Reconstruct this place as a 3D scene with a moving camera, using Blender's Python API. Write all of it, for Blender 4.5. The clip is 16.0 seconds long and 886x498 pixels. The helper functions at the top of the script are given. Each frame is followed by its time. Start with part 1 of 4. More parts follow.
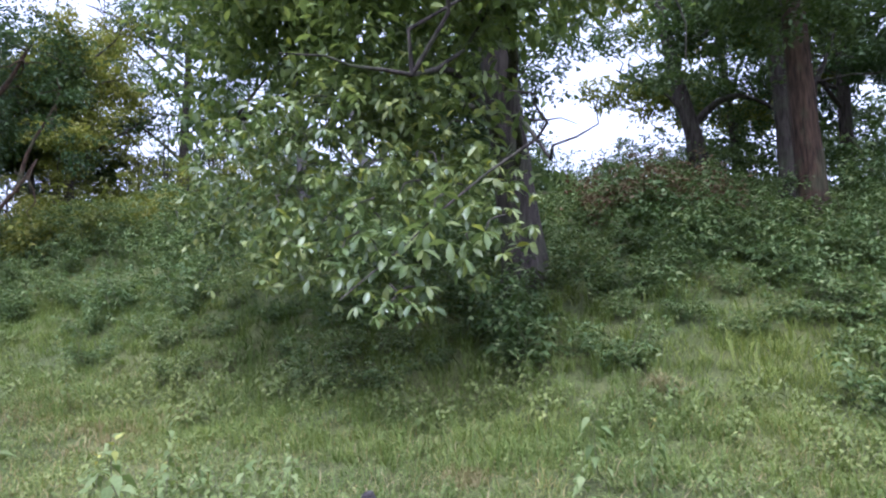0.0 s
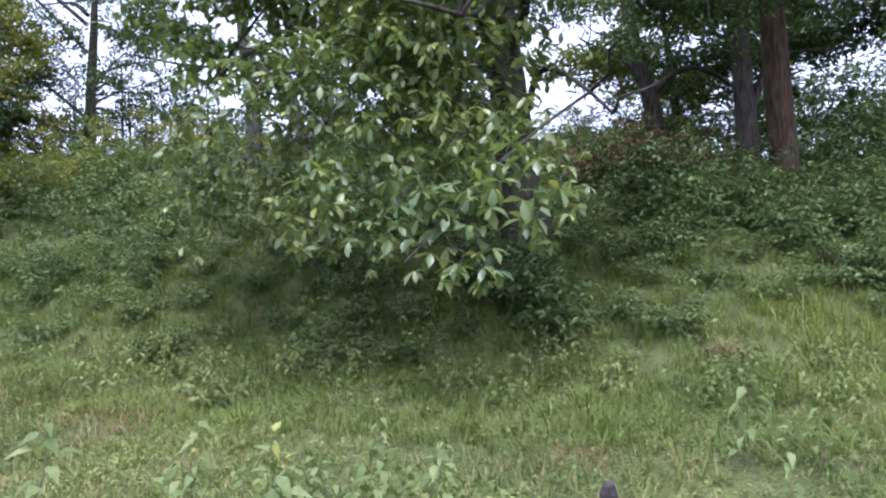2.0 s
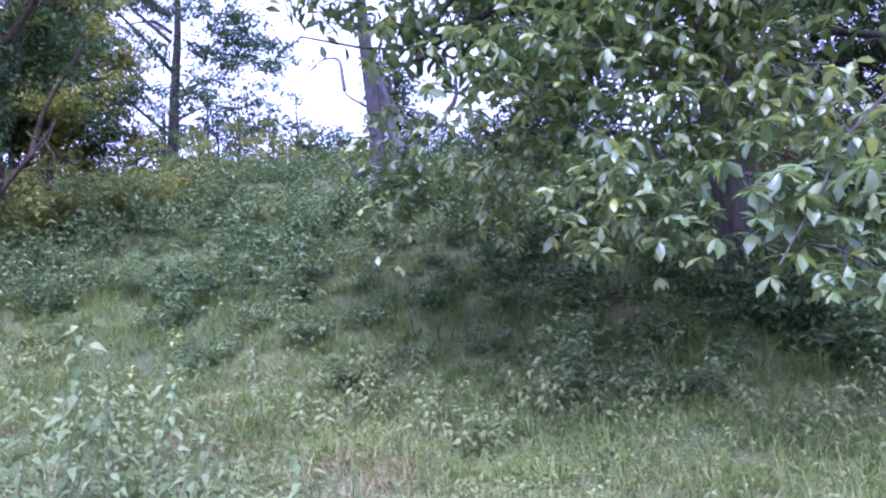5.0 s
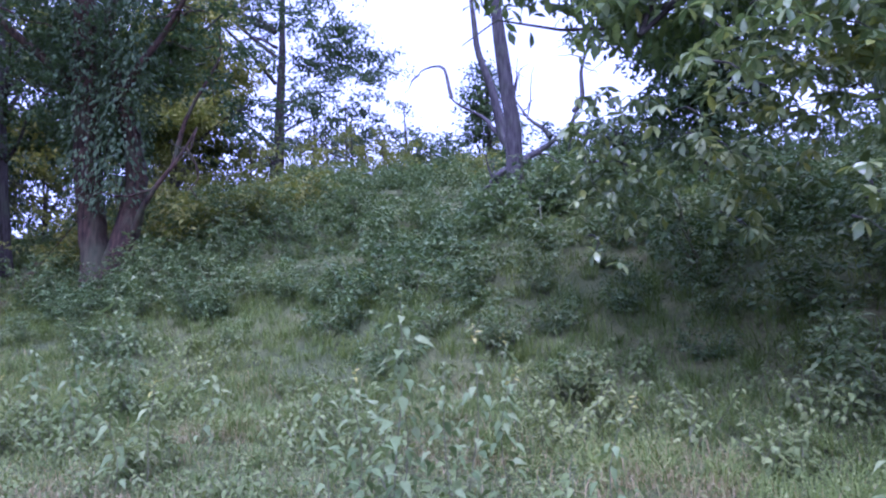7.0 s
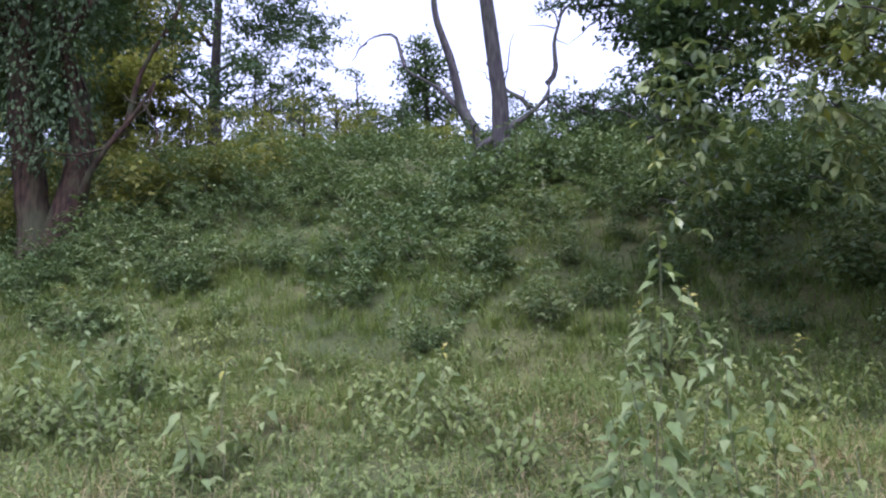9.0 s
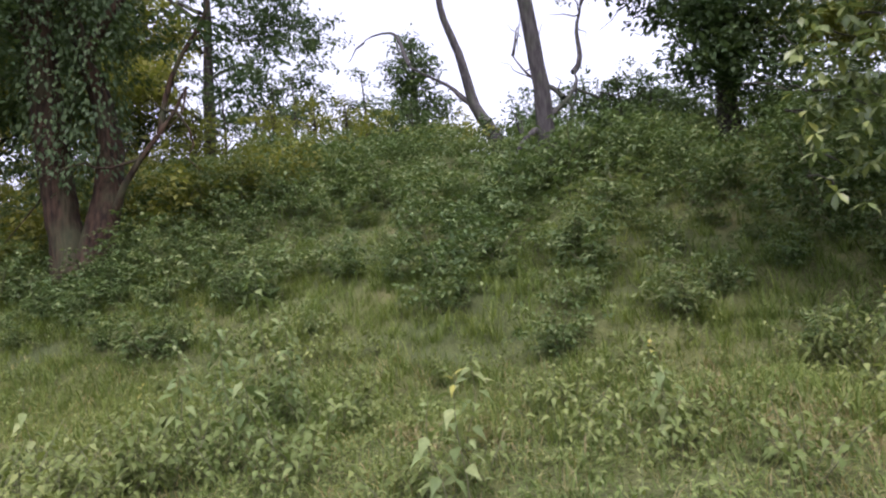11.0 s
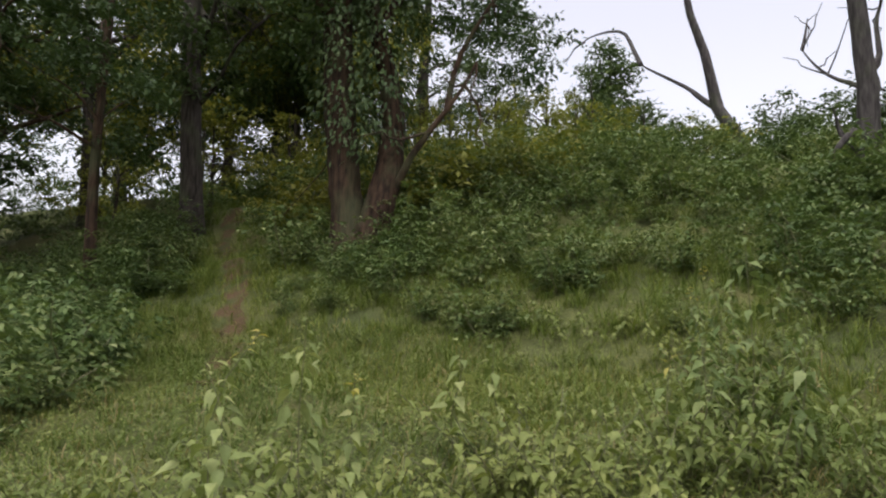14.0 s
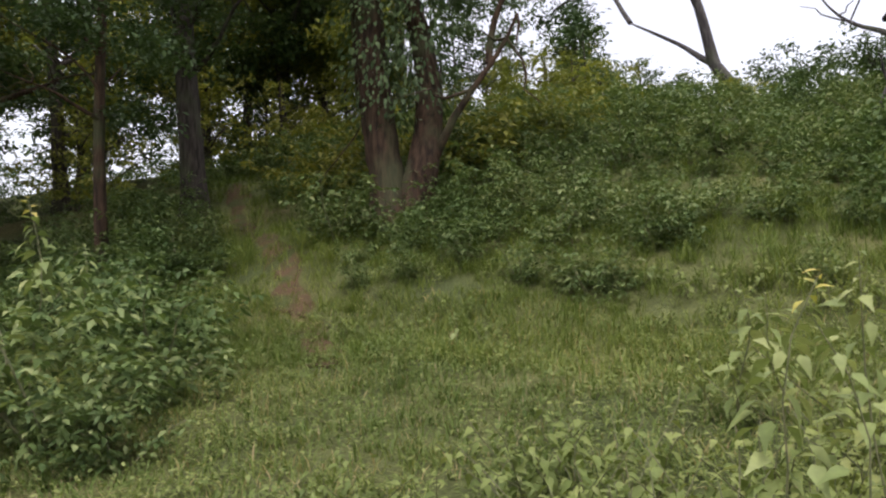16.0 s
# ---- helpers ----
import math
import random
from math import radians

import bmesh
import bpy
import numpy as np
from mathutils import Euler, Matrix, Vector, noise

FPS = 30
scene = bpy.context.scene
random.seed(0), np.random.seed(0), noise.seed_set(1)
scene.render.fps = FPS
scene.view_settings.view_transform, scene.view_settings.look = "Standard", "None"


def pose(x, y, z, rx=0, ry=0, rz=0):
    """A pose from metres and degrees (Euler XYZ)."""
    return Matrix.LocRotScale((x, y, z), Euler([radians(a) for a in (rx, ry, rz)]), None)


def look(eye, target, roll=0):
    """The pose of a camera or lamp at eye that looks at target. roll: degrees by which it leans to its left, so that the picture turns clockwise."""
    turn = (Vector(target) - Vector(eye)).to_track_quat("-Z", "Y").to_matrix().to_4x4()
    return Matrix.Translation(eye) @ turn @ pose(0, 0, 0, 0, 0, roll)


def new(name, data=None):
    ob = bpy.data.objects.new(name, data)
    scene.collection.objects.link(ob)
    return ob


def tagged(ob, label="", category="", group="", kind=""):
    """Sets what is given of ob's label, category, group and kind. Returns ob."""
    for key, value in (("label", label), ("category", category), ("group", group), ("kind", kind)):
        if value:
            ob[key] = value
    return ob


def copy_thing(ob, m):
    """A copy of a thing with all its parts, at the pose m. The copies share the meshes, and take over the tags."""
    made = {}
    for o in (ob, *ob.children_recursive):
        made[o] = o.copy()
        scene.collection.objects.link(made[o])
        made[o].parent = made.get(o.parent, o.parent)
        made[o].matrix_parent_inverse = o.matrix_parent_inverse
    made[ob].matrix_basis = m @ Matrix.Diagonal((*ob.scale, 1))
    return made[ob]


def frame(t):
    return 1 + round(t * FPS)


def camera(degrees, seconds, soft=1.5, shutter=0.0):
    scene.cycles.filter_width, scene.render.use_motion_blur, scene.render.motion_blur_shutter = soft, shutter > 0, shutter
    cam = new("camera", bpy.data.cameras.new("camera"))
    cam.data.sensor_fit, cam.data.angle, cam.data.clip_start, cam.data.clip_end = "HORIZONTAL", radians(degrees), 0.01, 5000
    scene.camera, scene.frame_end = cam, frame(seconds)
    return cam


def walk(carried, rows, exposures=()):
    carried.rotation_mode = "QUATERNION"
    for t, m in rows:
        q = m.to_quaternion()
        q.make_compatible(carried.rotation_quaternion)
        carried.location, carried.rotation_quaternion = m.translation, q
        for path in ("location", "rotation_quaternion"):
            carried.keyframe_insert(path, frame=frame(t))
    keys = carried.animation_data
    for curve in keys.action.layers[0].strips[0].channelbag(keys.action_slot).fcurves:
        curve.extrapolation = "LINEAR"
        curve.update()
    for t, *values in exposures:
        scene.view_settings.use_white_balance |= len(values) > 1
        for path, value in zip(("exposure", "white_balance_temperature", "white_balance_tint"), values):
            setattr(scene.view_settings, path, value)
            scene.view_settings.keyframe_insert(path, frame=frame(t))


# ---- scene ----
cam = camera(65.8, 16.0, 2.2)
PATH = [
    (0, (0.072, 0.265, 1.4), (0.041, 2.256, 1.589), -1.4),
    (0.5, (-0.385, 0.427, 1.415), (-0.232, 2.416, 1.561), -1.2),
    (1, (-0.808, 0.677, 1.395), (-0.684, 2.669, 1.521), -1.2),
    (1.5, (-1.231, 0.927, 1.345), (-1.306, 2.92, 1.489), -1.8),
    (2, (-1.658, 1.118, 1.364), (-1.409, 3.1, 1.466), -1.7),
    (2.5, (-2.112, 1.379, 1.293), (-1.977, 3.373, 1.359), -0.5),
    (3, (-2.524, 1.696, 1.284), (-2.514, 3.693, 1.393), -0.1),
    (3.2, (-2.683, 1.787, 1.276), (-2.635, 3.784, 1.367), 0.3),
    (5.3, (-4.236, 3.128, 1.39), (-4.107, 5.114, 1.593), -2.0),
    (5.5, (-4.414, 3.201, 1.367), (-4.364, 5.186, 1.608), -2.2),
    (6, (-4.861, 3.354, 1.343), (-4.792, 5.349, 1.472), -3.0),
    (6.5, (-5.292, 3.5, 1.324), (-5.204, 5.492, 1.481), -2.5),
    (7, (-5.718, 3.746, 1.295), (-5.798, 5.734, 1.501), -1.8),
    (7.5, (-6.126, 3.931, 1.293), (-6.028, 5.924, 1.415), -1.4),
    (8, (-6.54, 4.201, 1.257), (-6.503, 6.199, 1.314), -2.8),
    (8.5, (-6.965, 4.425, 1.244), (-6.941, 6.419, 1.397), -1.6),
    (8.7, (-7.137, 4.515, 1.231), (-7.019, 6.507, 1.374), -0.2),
    (10.8, (-8.923, 5.282, 1.338), (-8.62, 7.255, 1.473), -7.2),
    (11, (-9.123, 5.362, 1.318), (-8.884, 7.343, 1.457), -5.0),
    (11.5, (-9.602, 5.568, 1.302), (-9.346, 7.551, 1.368), -4.1),
    (12, (-10.046, 5.797, 1.268), (-9.873, 7.788, 1.363), -3.1),
    (12.5, (-10.508, 6.046, 1.257), (-10.393, 8.028, 1.499), 1.1),
    (13, (-11.015, 6.165, 1.228), (-10.796, 8.138, 1.472), 3.2),
    (13.5, (-11.55, 6.358, 1.176), (-11.451, 8.339, 1.429), 1.7),
    (14, (-12.092, 6.54, 1.074), (-12.257, 8.524, 1.261), 1.4),
    (14.5, (-12.623, 6.664, 1.077), (-12.603, 8.663, 1.091), 1.5),
    (15, (-13.195, 6.821, 1.069), (-13.37, 8.808, 1.209), -3.6),
    (15.5, (-13.725, 7.024, 1.035), (-13.744, 9.02, 1.16), -0.4),
    (16, (-14.239, 7.235, 0.961), (-14.244, 9.231, 1.075), -1.7),
]
walk(cam, [(t, look(eye, target, roll)) for t, eye, target, roll in PATH],
     [(0, 0.65, 5100, 28), (2.0, 0.62, 5250, 28), (3.0, 1.1, 5150, 32), (5.5, 1.06, 4480, 60), (7.0, 0.55, 4450, 56), (8.7, 0.36, 5000, 38), (10.8, 0.3, 5800, 30), (13, 0.0, 6000, 24), (14.5, -0.24, 6500, 16), (16, 0.0, 6350, 19)])

# ---- light ----
world = bpy.data.worlds.new("sky")
scene.world = world
world.use_nodes = True
wn, wl = world.node_tree.nodes, world.node_tree.links
sky = wn.new("ShaderNodeTexSky")
sky.sky_type = "NISHITA"
sky.sun_disc = False
sky.sun_elevation, sky.sun_rotation = radians(72), radians(192)
sky.air_density, sky.dust_density, sky.ozone_density = 1.0, 4.0, 1.0
pale = wn.new("ShaderNodeHueSaturation")
pale.inputs["Saturation"].default_value, pale.inputs["Value"].default_value = 0.22, 2.3
wl.new(sky.outputs[0], pale.inputs["Color"])
wl.new(pale.outputs[0], wn["Background"].inputs["Color"])
wn["Background"].inputs["Strength"].default_value = 0.15
sun = new("sun", bpy.data.lights.new("sun", "SUN"))
sun.data.energy, sun.data.angle, sun.data.color = 1.6, radians(20), (1.0, 0.96, 0.88)
az, el = radians(192), radians(72)
sun.matrix_basis = look((math.sin(az) * math.cos(el) * 50, math.cos(az) * math.cos(el) * 50, math.sin(el) * 50), (0, 0, 0))

# ---- materials ----


def material(name, build):
    m = bpy.data.materials.new(name)
    m.use_nodes = True
    t = m.node_tree
    t.nodes.clear()
    out = t.nodes.new("ShaderNodeOutputMaterial")
    t.links.new(build(t), out.inputs["Surface"])
    return m


def ramp(t, fac, stops):
    r = t.nodes.new("ShaderNodeValToRGB")
    while len(r.color_ramp.elements) < len(stops):
        r.color_ramp.elements.new(0.5)
    for e, (p, c) in zip(r.color_ramp.elements, stops):
        e.position, e.color = p, (*c, 1)
    t.links.new(fac, r.inputs[0])
    return r.outputs[0]


def noise_tex(t, scale, detail=4.0, coord="Position"):
    n = t.nodes.new("ShaderNodeTexNoise")
    n.inputs["Scale"].default_value, n.inputs["Detail"].default_value = scale, detail
    if coord == "Position":
        t.links.new(t.nodes.new("ShaderNodeNewGeometry").outputs["Position"], n.inputs["Vector"])
    else:
        t.links.new(t.nodes.new("ShaderNodeTexCoord").outputs["Object"], n.inputs["Vector"])
    return n.outputs["Fac"]


def mixed(t, fac, a, b, blend="MIX"):
    x = t.nodes.new("ShaderNodeMix")
    x.data_type, x.blend_type = "RGBA", blend
    for sock, v in ((x.inputs[0], fac), (x.inputs[6], a), (x.inputs[7], b)):
        if isinstance(v, (int, float)):
            sock.default_value = v
        elif isinstance(v, tuple):
            sock.default_value = (*v, 1)
        else:
            t.links.new(v, sock)
    return x.outputs[2]


def bump(t, height, strength, distance=0.02):
    b = t.nodes.new("ShaderNodeBump")
    b.inputs["Strength"].default_value, b.inputs["Distance"].default_value = strength, distance
    t.links.new(height, b.inputs["Height"])
    return b.outputs[0]


def principled(t, color, rough, normal=None, spec=0.5):
    p = t.nodes.new("ShaderNodeBsdfPrincipled")
    t.links.new(color, p.inputs["Base Color"])
    p.inputs["Roughness"].default_value = rough
    p.inputs["Specular IOR Level"].default_value = spec
    if normal:
        t.links.new(normal, p.inputs["Normal"])
    return p.outputs[0]


def leaf_material(name, stops, rough=0.45, thin=0.3, per_object=False, patch=0.35, spec=0.14):
    """Leaves: a colour for each blade, drifting in patches, and some light let through."""
    def build(t):
        if per_object:
            rnd = t.nodes.new("ShaderNodeObjectInfo").outputs["Random"]
        else:
            rnd = t.nodes.new("ShaderNodeNewGeometry").outputs["Random Per Island"]
        c = ramp(t, rnd, [(p, (a * 1.06, b, d * 1.0)) for p, (a, b, d) in stops])
        big = ramp(t, noise_tex(t, patch, 3), [(0.35, (0.72, 0.8, 0.72)), (0.65, (1.15, 1.1, 1.0))])
        fine = ramp(t, noise_tex(t, 40, 2), [(0.3, (0.85, 0.85, 0.85)), (0.7, (1.1, 1.1, 1.1))])
        c = mixed(t, 1.0, mixed(t, 1.0, c, big, "MULTIPLY"), fine, "MULTIPLY")
        p = principled(t, c, rough, spec=spec)
        tr = t.nodes.new("ShaderNodeBsdfTranslucent")
        t.links.new(mixed(t, 1.0, c, (1.2, 1.25, 0.75), "MULTIPLY"), tr.inputs["Color"])
        mx = t.nodes.new("ShaderNodeMixShader")
        mx.inputs[0].default_value = thin
        t.links.new(p, mx.inputs[1])
        t.links.new(tr.outputs[0], mx.inputs[2])
        return mx.outputs[0]
    return material(name, build)


def bark_material(name, dark, light):
    def build(t):
        tc = t.nodes.new("ShaderNodeTexCoord")
        mp = t.nodes.new("ShaderNodeMapping")
        mp.inputs["Scale"].default_value = (9, 9, 1.6)
        t.links.new(tc.outputs["Object"], mp.inputs["Vector"])
        n = t.nodes.new("ShaderNodeTexNoise")
        n.inputs["Scale"].default_value, n.inputs["Detail"].default_value = 1.6, 8
        t.links.new(mp.outputs[0], n.inputs["Vector"])
        c = ramp(t, n.outputs["Fac"], [(0.35, dark), (0.62, light)])
        moss = ramp(t, noise_tex(t, 1.3, 5), [(0.5, (0, 0, 0)), (0.68, (0.55, 0.55, 0.55))])
        c = mixed(t, moss, c, (0.07, 0.085, 0.04))
        return principled(t, c, 0.9, bump(t, n.outputs["Fac"], 0.9, 0.05), 0.2)
    return material(name, build)


def soil_build(t):
    a = ramp(t, noise_tex(t, 0.5, 5), [(0.35, (0.06, 0.075, 0.03)), (0.6, (0.095, 0.105, 0.04)), (0.75, (0.125, 0.115, 0.055))])
    b = ramp(t, noise_tex(t, 22, 6), [(0.3, (0.55, 0.55, 0.5)), (0.7, (1.35, 1.3, 1.2))])
    return principled(t, mixed(t, 1.0, a, b, "MULTIPLY"), 0.95, bump(t, noise_tex(t, 30, 6), 0.8, 0.04), 0.1)


def trail_build(t):
    a = ramp(t, noise_tex(t, 1.6, 6), [(0.35, (0.055, 0.05, 0.022)), (0.5, (0.095, 0.06, 0.034)), (0.62, (0.06, 0.07, 0.024))])
    b = ramp(t, noise_tex(t, 35, 6), [(0.3, (0.7, 0.7, 0.7)), (0.7, (1.25, 1.25, 1.25))])
    return principled(t, mixed(t, 1.0, a, b, "MULTIPLY"), 0.95, bump(t, noise_tex(t, 40, 6), 0.7, 0.03), 0.1)


SOIL = material("grassy_soil", soil_build)
TRAIL = material("trodden_earth", trail_build)
GRASS = leaf_material("grass", [(0.0, (0.085, 0.13, 0.035)), (0.4, (0.13, 0.18, 0.05)), (0.75, (0.17, 0.215, 0.065)), (0.9, (0.24, 0.22, 0.1)), (1.0, (0.34, 0.28, 0.17))], 0.5, 0.3, patch=0.45)
LUSH = leaf_material("lush_grass", [(0.0, (0.08, 0.125, 0.028)), (0.5, (0.13, 0.18, 0.042)), (1.0, (0.19, 0.235, 0.065))], 0.5, 0.3)
STRAW = leaf_material("straw", [(0.0, (0.24, 0.2, 0.1)), (0.6, (0.33, 0.28, 0.16)), (1.0, (0.16, 0.17, 0.06))], 0.7, 0.2)
WEED = leaf_material("weed_leaf", [(0.0, (0.105, 0.15, 0.055)), (0.5, (0.16, 0.215, 0.082)), (1.0, (0.235, 0.28, 0.125))], 0.5, 0.3, per_object=True)
WEED_FAR = leaf_material("weed_leaves", [(0.0, (0.075, 0.12, 0.042)), (0.6, (0.125, 0.175, 0.068)), (1.0, (0.21, 0.255, 0.115))], 0.5, 0.3)
WEED_LOW = leaf_material("low_weed_leaves", [(0.0, (0.1, 0.14, 0.042)), (0.5, (0.15, 0.195, 0.062)), (1.0, (0.225, 0.265, 0.1))], 0.5, 0.3)
YOUNG = leaf_material("young_leaf", [(0.0, (0.3, 0.32, 0.08)), (1.0, (0.4, 0.36, 0.12))], 0.5, 0.3, per_object=True)
BUSH = leaf_material("bush_leaves", [(0.0, (0.05, 0.088, 0.03)), (0.6, (0.095, 0.145, 0.05)), (0.85, (0.14, 0.19, 0.075)), (1.0, (0.21, 0.26, 0.12))], 0.5, 0.25)
BROAD = leaf_material("broad_leaf", [(0.0, (0.09, 0.135, 0.05)), (0.5, (0.165, 0.22, 0.08)), (0.9, (0.26, 0.31, 0.12)), (1.0, (0.3, 0.32, 0.06))], 0.36, 0.3, per_object=True, spec=0.5)
BROAD_MANY = leaf_material("broad_bough_leaves", [(0.0, (0.09, 0.135, 0.05)), (0.5, (0.165, 0.22, 0.08)), (0.9, (0.26, 0.31, 0.12)), (1.0, (0.3, 0.32, 0.06))], 0.36, 0.3, spec=0.5)
BROAD_FAR = leaf_material("broad_leaves", [(0.0, (0.085, 0.13, 0.045)), (0.6, (0.14, 0.195, 0.065)), (0.95, (0.2, 0.26, 0.085)), (1.0, (0.28, 0.31, 0.06))], 0.4, 0.42, spec=0.4)
CROWN = leaf_material("crown_leaves", [(0.0, (0.045, 0.078, 0.03)), (0.7, (0.08, 0.125, 0.045)), (1.0, (0.12, 0.165, 0.065))], 0.45, 0.25, patch=0.2)
DARK = leaf_material("dark_crown_leaves", [(0.0, (0.045, 0.08, 0.035)), (1.0, (0.085, 0.13, 0.055))], 0.45, 0.2, patch=0.2)
# yellow-green leaves with the look of sunlight put into the colour
SUNNY = leaf_material("sunlit_tint_leaves", [(0.0, (0.12, 0.14, 0.028)), (1.0, (0.22, 0.23, 0.055))], 0.5, 0.35, patch=0.3)
RUST = leaf_material("withered_twigs", [(0.0, (0.10, 0.06, 0.04)), (0.6, (0.16, 0.10, 0.065)), (1.0, (0.10, 0.11, 0.05))], 0.8, 0.15)
BARK = bark_material("bark", (0.022, 0.018, 0.015), (0.07, 0.058, 0.048))
BARK_RED = bark_material("reddish_bark", (0.02, 0.013, 0.009), (0.075, 0.046, 0.028))
BARK_GREY = bark_material("grey_dead_bark", (0.03, 0.027, 0.026), (0.08, 0.072, 0.067))
STEM = material("stem", lambda t: principled(t, ramp(t, noise_tex(t, 30), [(0.3, (0.07, 0.085, 0.03)), (0.7, (0.14, 0.13, 0.06))]), 0.7))
POST = bark_material("weathered_post", (0.025, 0.022, 0.02), (0.07, 0.062, 0.055))

# ---- the lie of the land: s metres along the walk, u metres from it up the bank ----
ALONG, UP = np.array((-0.897, 0.442)), np.array((0.442, 0.897))
rng = np.random.default_rng(7)


def plan(s, u):
    return ALONG[0] * s + UP[0] * u, 0.25 + ALONG[1] * s + UP[1] * u


def to_su(x, y):
    return ALONG[0] * x + ALONG[1] * (y - 0.25), UP[0] * x + UP[1] * (y - 0.25)


def step01(x, a, b):
    q = np.clip((x - a) / (b - a), 0, 1)
    return q * q * (3 - 2 * q)


def height(x, y):
    """The ground: a nearly level verge, then a bank that climbs to a broad crest."""
    x, y = np.asarray(x, float), np.asarray(y, float)
    s, u = to_su(x, y)
    verge = -0.12 - 0.02 * np.clip(s, -10, 18) * np.exp(-np.clip(u, 0, 50) / 4) + 0.25 * step01(s, 6, 13) * step01(u, 2, 6)
    foot = 7.4 - 0.6 * step01(s, 14, 22)
    slope = 0.40 + 0.08 * step01(s, 14, 23) - 0.1 * (1 - step01(s, -1.5, 3))
    bank = slope * 0.9 * np.log1p(np.exp(np.clip((u - foot) / 0.9, -30, 30)))
    top = 6.7
    bank = -1.1 * np.log(np.exp(-bank / 1.1) + np.exp(-top / 1.1)) - 1.1 * np.log(1 / (1 + np.exp(-top / 1.1))) * 0
    lumps = 0.10 * np.sin(0.9 * x + 0.4 * y) * np.sin(0.7 * y - 0.5 * x + 1) + 0.05 * np.sin(2.1 * x + 1.3) * np.sin(1.9 * y)
    return verge + bank + lumps * step01(u, 3, 8) * 1.3 + 0.03 * np.sin(2.4 * x) * np.sin(2.2 * y)


def ground_z(x, y):
    return float(height(x, y))


# ---- mesh helpers ----


def mesh_from(name, verts, faces, mat, smooth=True):
    """A mesh from arrays of vertices and of faces that all have the same number of corners."""
    verts, faces = np.asarray(verts, np.float32), np.asarray(faces, np.int32)
    me = bpy.data.meshes.new(name)
    k = faces.shape[1]
    me.vertices.add(len(verts))
    me.vertices.foreach_set("co", verts.ravel())
    me.loops.add(faces.size)
    me.loops.foreach_set("vertex_index", faces.ravel())
    me.polygons.add(len(faces))
    me.polygons.foreach_set("loop_start", np.arange(0, faces.size, k, dtype=np.int32))
    me.polygons.foreach_set("use_smooth", np.full(len(faces), smooth))
    me.materials.append(mat)
    me.update(calc_edges=True)
    return me


def child(name, me, parent, label=""):
    ob = new(name, me)
    ob.parent = parent
    return tagged(ob, label)


def leaf_shape(length, width, fold=0.25, droop=0.2, belly=0.45, rows=3, taper=0.8):
    """A pointed leaf from its stalk at 0 along +y, folded along the midrib: vertices and quads."""
    v, f = [], []
    for i in range(rows + 1):
        q = i / rows
        w = width / 2 * max(0.04, math.sin(math.pi * min(1, q ** (math.log(0.5) / math.log(belly)))) ** taper) if 0 < i < rows else width * 0.03
        z = -droop * length * q * q
        v += [(-w, q * length, z + fold * w), (0, q * length, z), (w, q * length, z + fold * w)]
    for i in range(rows):
        a = 3 * i
        f += [(a, a + 1, a + 4, a + 3), (a + 1, a + 2, a + 5, a + 4)]
    return np.array(v), np.array(f)


def turns(yaw, pitch, roll):
    """Rotation matrices that take a leaf along +y to a heading, a rise and a twist."""
    cy, sy, cp, sp, cr, sr = np.cos(yaw), np.sin(yaw), np.cos(pitch), np.sin(pitch), np.cos(roll), np.sin(roll)
    o, i = np.zeros_like(cy), np.ones_like(cy)
    z = np.stack([np.stack([cy, -sy, o], -1), np.stack([sy, cy, o], -1), np.stack([o, o, i], -1)], -2)
    x = np.stack([np.stack([i, o, o], -1), np.stack([o, cp, -sp], -1), np.stack([o, sp, cp], -1)], -2)
    y = np.stack([np.stack([cr, o, sr], -1), np.stack([o, i, o], -1), np.stack([-sr, o, cr], -1)], -2)
    return z @ x @ y


def scatter(shape, places, yaw, pitch, roll, size):
    v, f = shape
    r = turns(yaw, pitch, roll)
    out = np.einsum("nij,vj->nvi", r, v) * size[:, None, None] + places[:, None, :]
    faces = f[None] + (np.arange(len(places)) * len(v))[:, None, None]
    return out.reshape(-1, 3), faces.reshape(-1, f.shape[1])


def tube(points, radii, sides=8, wobble=0.0, seed=0):
    """A tapered round limb along points: vertices and quads, closed at its tip by its taper."""
    r = np.random.default_rng(seed)
    p = np.array(points, float)
    tang = np.gradient(p, axis=0)
    tang /= np.linalg.norm(tang, axis=1)[:, None]
    ref = np.array((0.3, 0.9, 0.1)) if abs(tang[0][2]) > 0.7 else np.array((0, 0, 1.0))
    a = np.cross(tang, ref)
    a /= np.linalg.norm(a, axis=1)[:, None]
    b = np.cross(tang, a)
    ang = np.linspace(0, 2 * np.pi, sides, endpoint=False)
    bulge = 1 + wobble * r.normal(size=sides)[None, :] + 0.4 * wobble * r.normal(size=(len(p), sides))
    ring = (np.cos(ang)[None, :, None] * a[:, None, :] + np.sin(ang)[None, :, None] * b[:, None, :])
    v = (p[:, None, :] + ring * (np.array(radii)[:, None] * bulge)[:, :, None]).reshape(-1, 3)
    f = [(i * sides + j, i * sides + (j + 1) % sides, (i + 1) * sides + (j + 1) % sides, (i + 1) * sides + j)
         for i in range(len(p) - 1) for j in range(sides)]
    return v, np.array(f)


def joined(pieces):
    vs, fs, n = [], [], 0
    for v, f in pieces:
        vs.append(v)
        fs.append(f + n)
        n += len(v)
    return np.concatenate(vs), np.concatenate(fs)


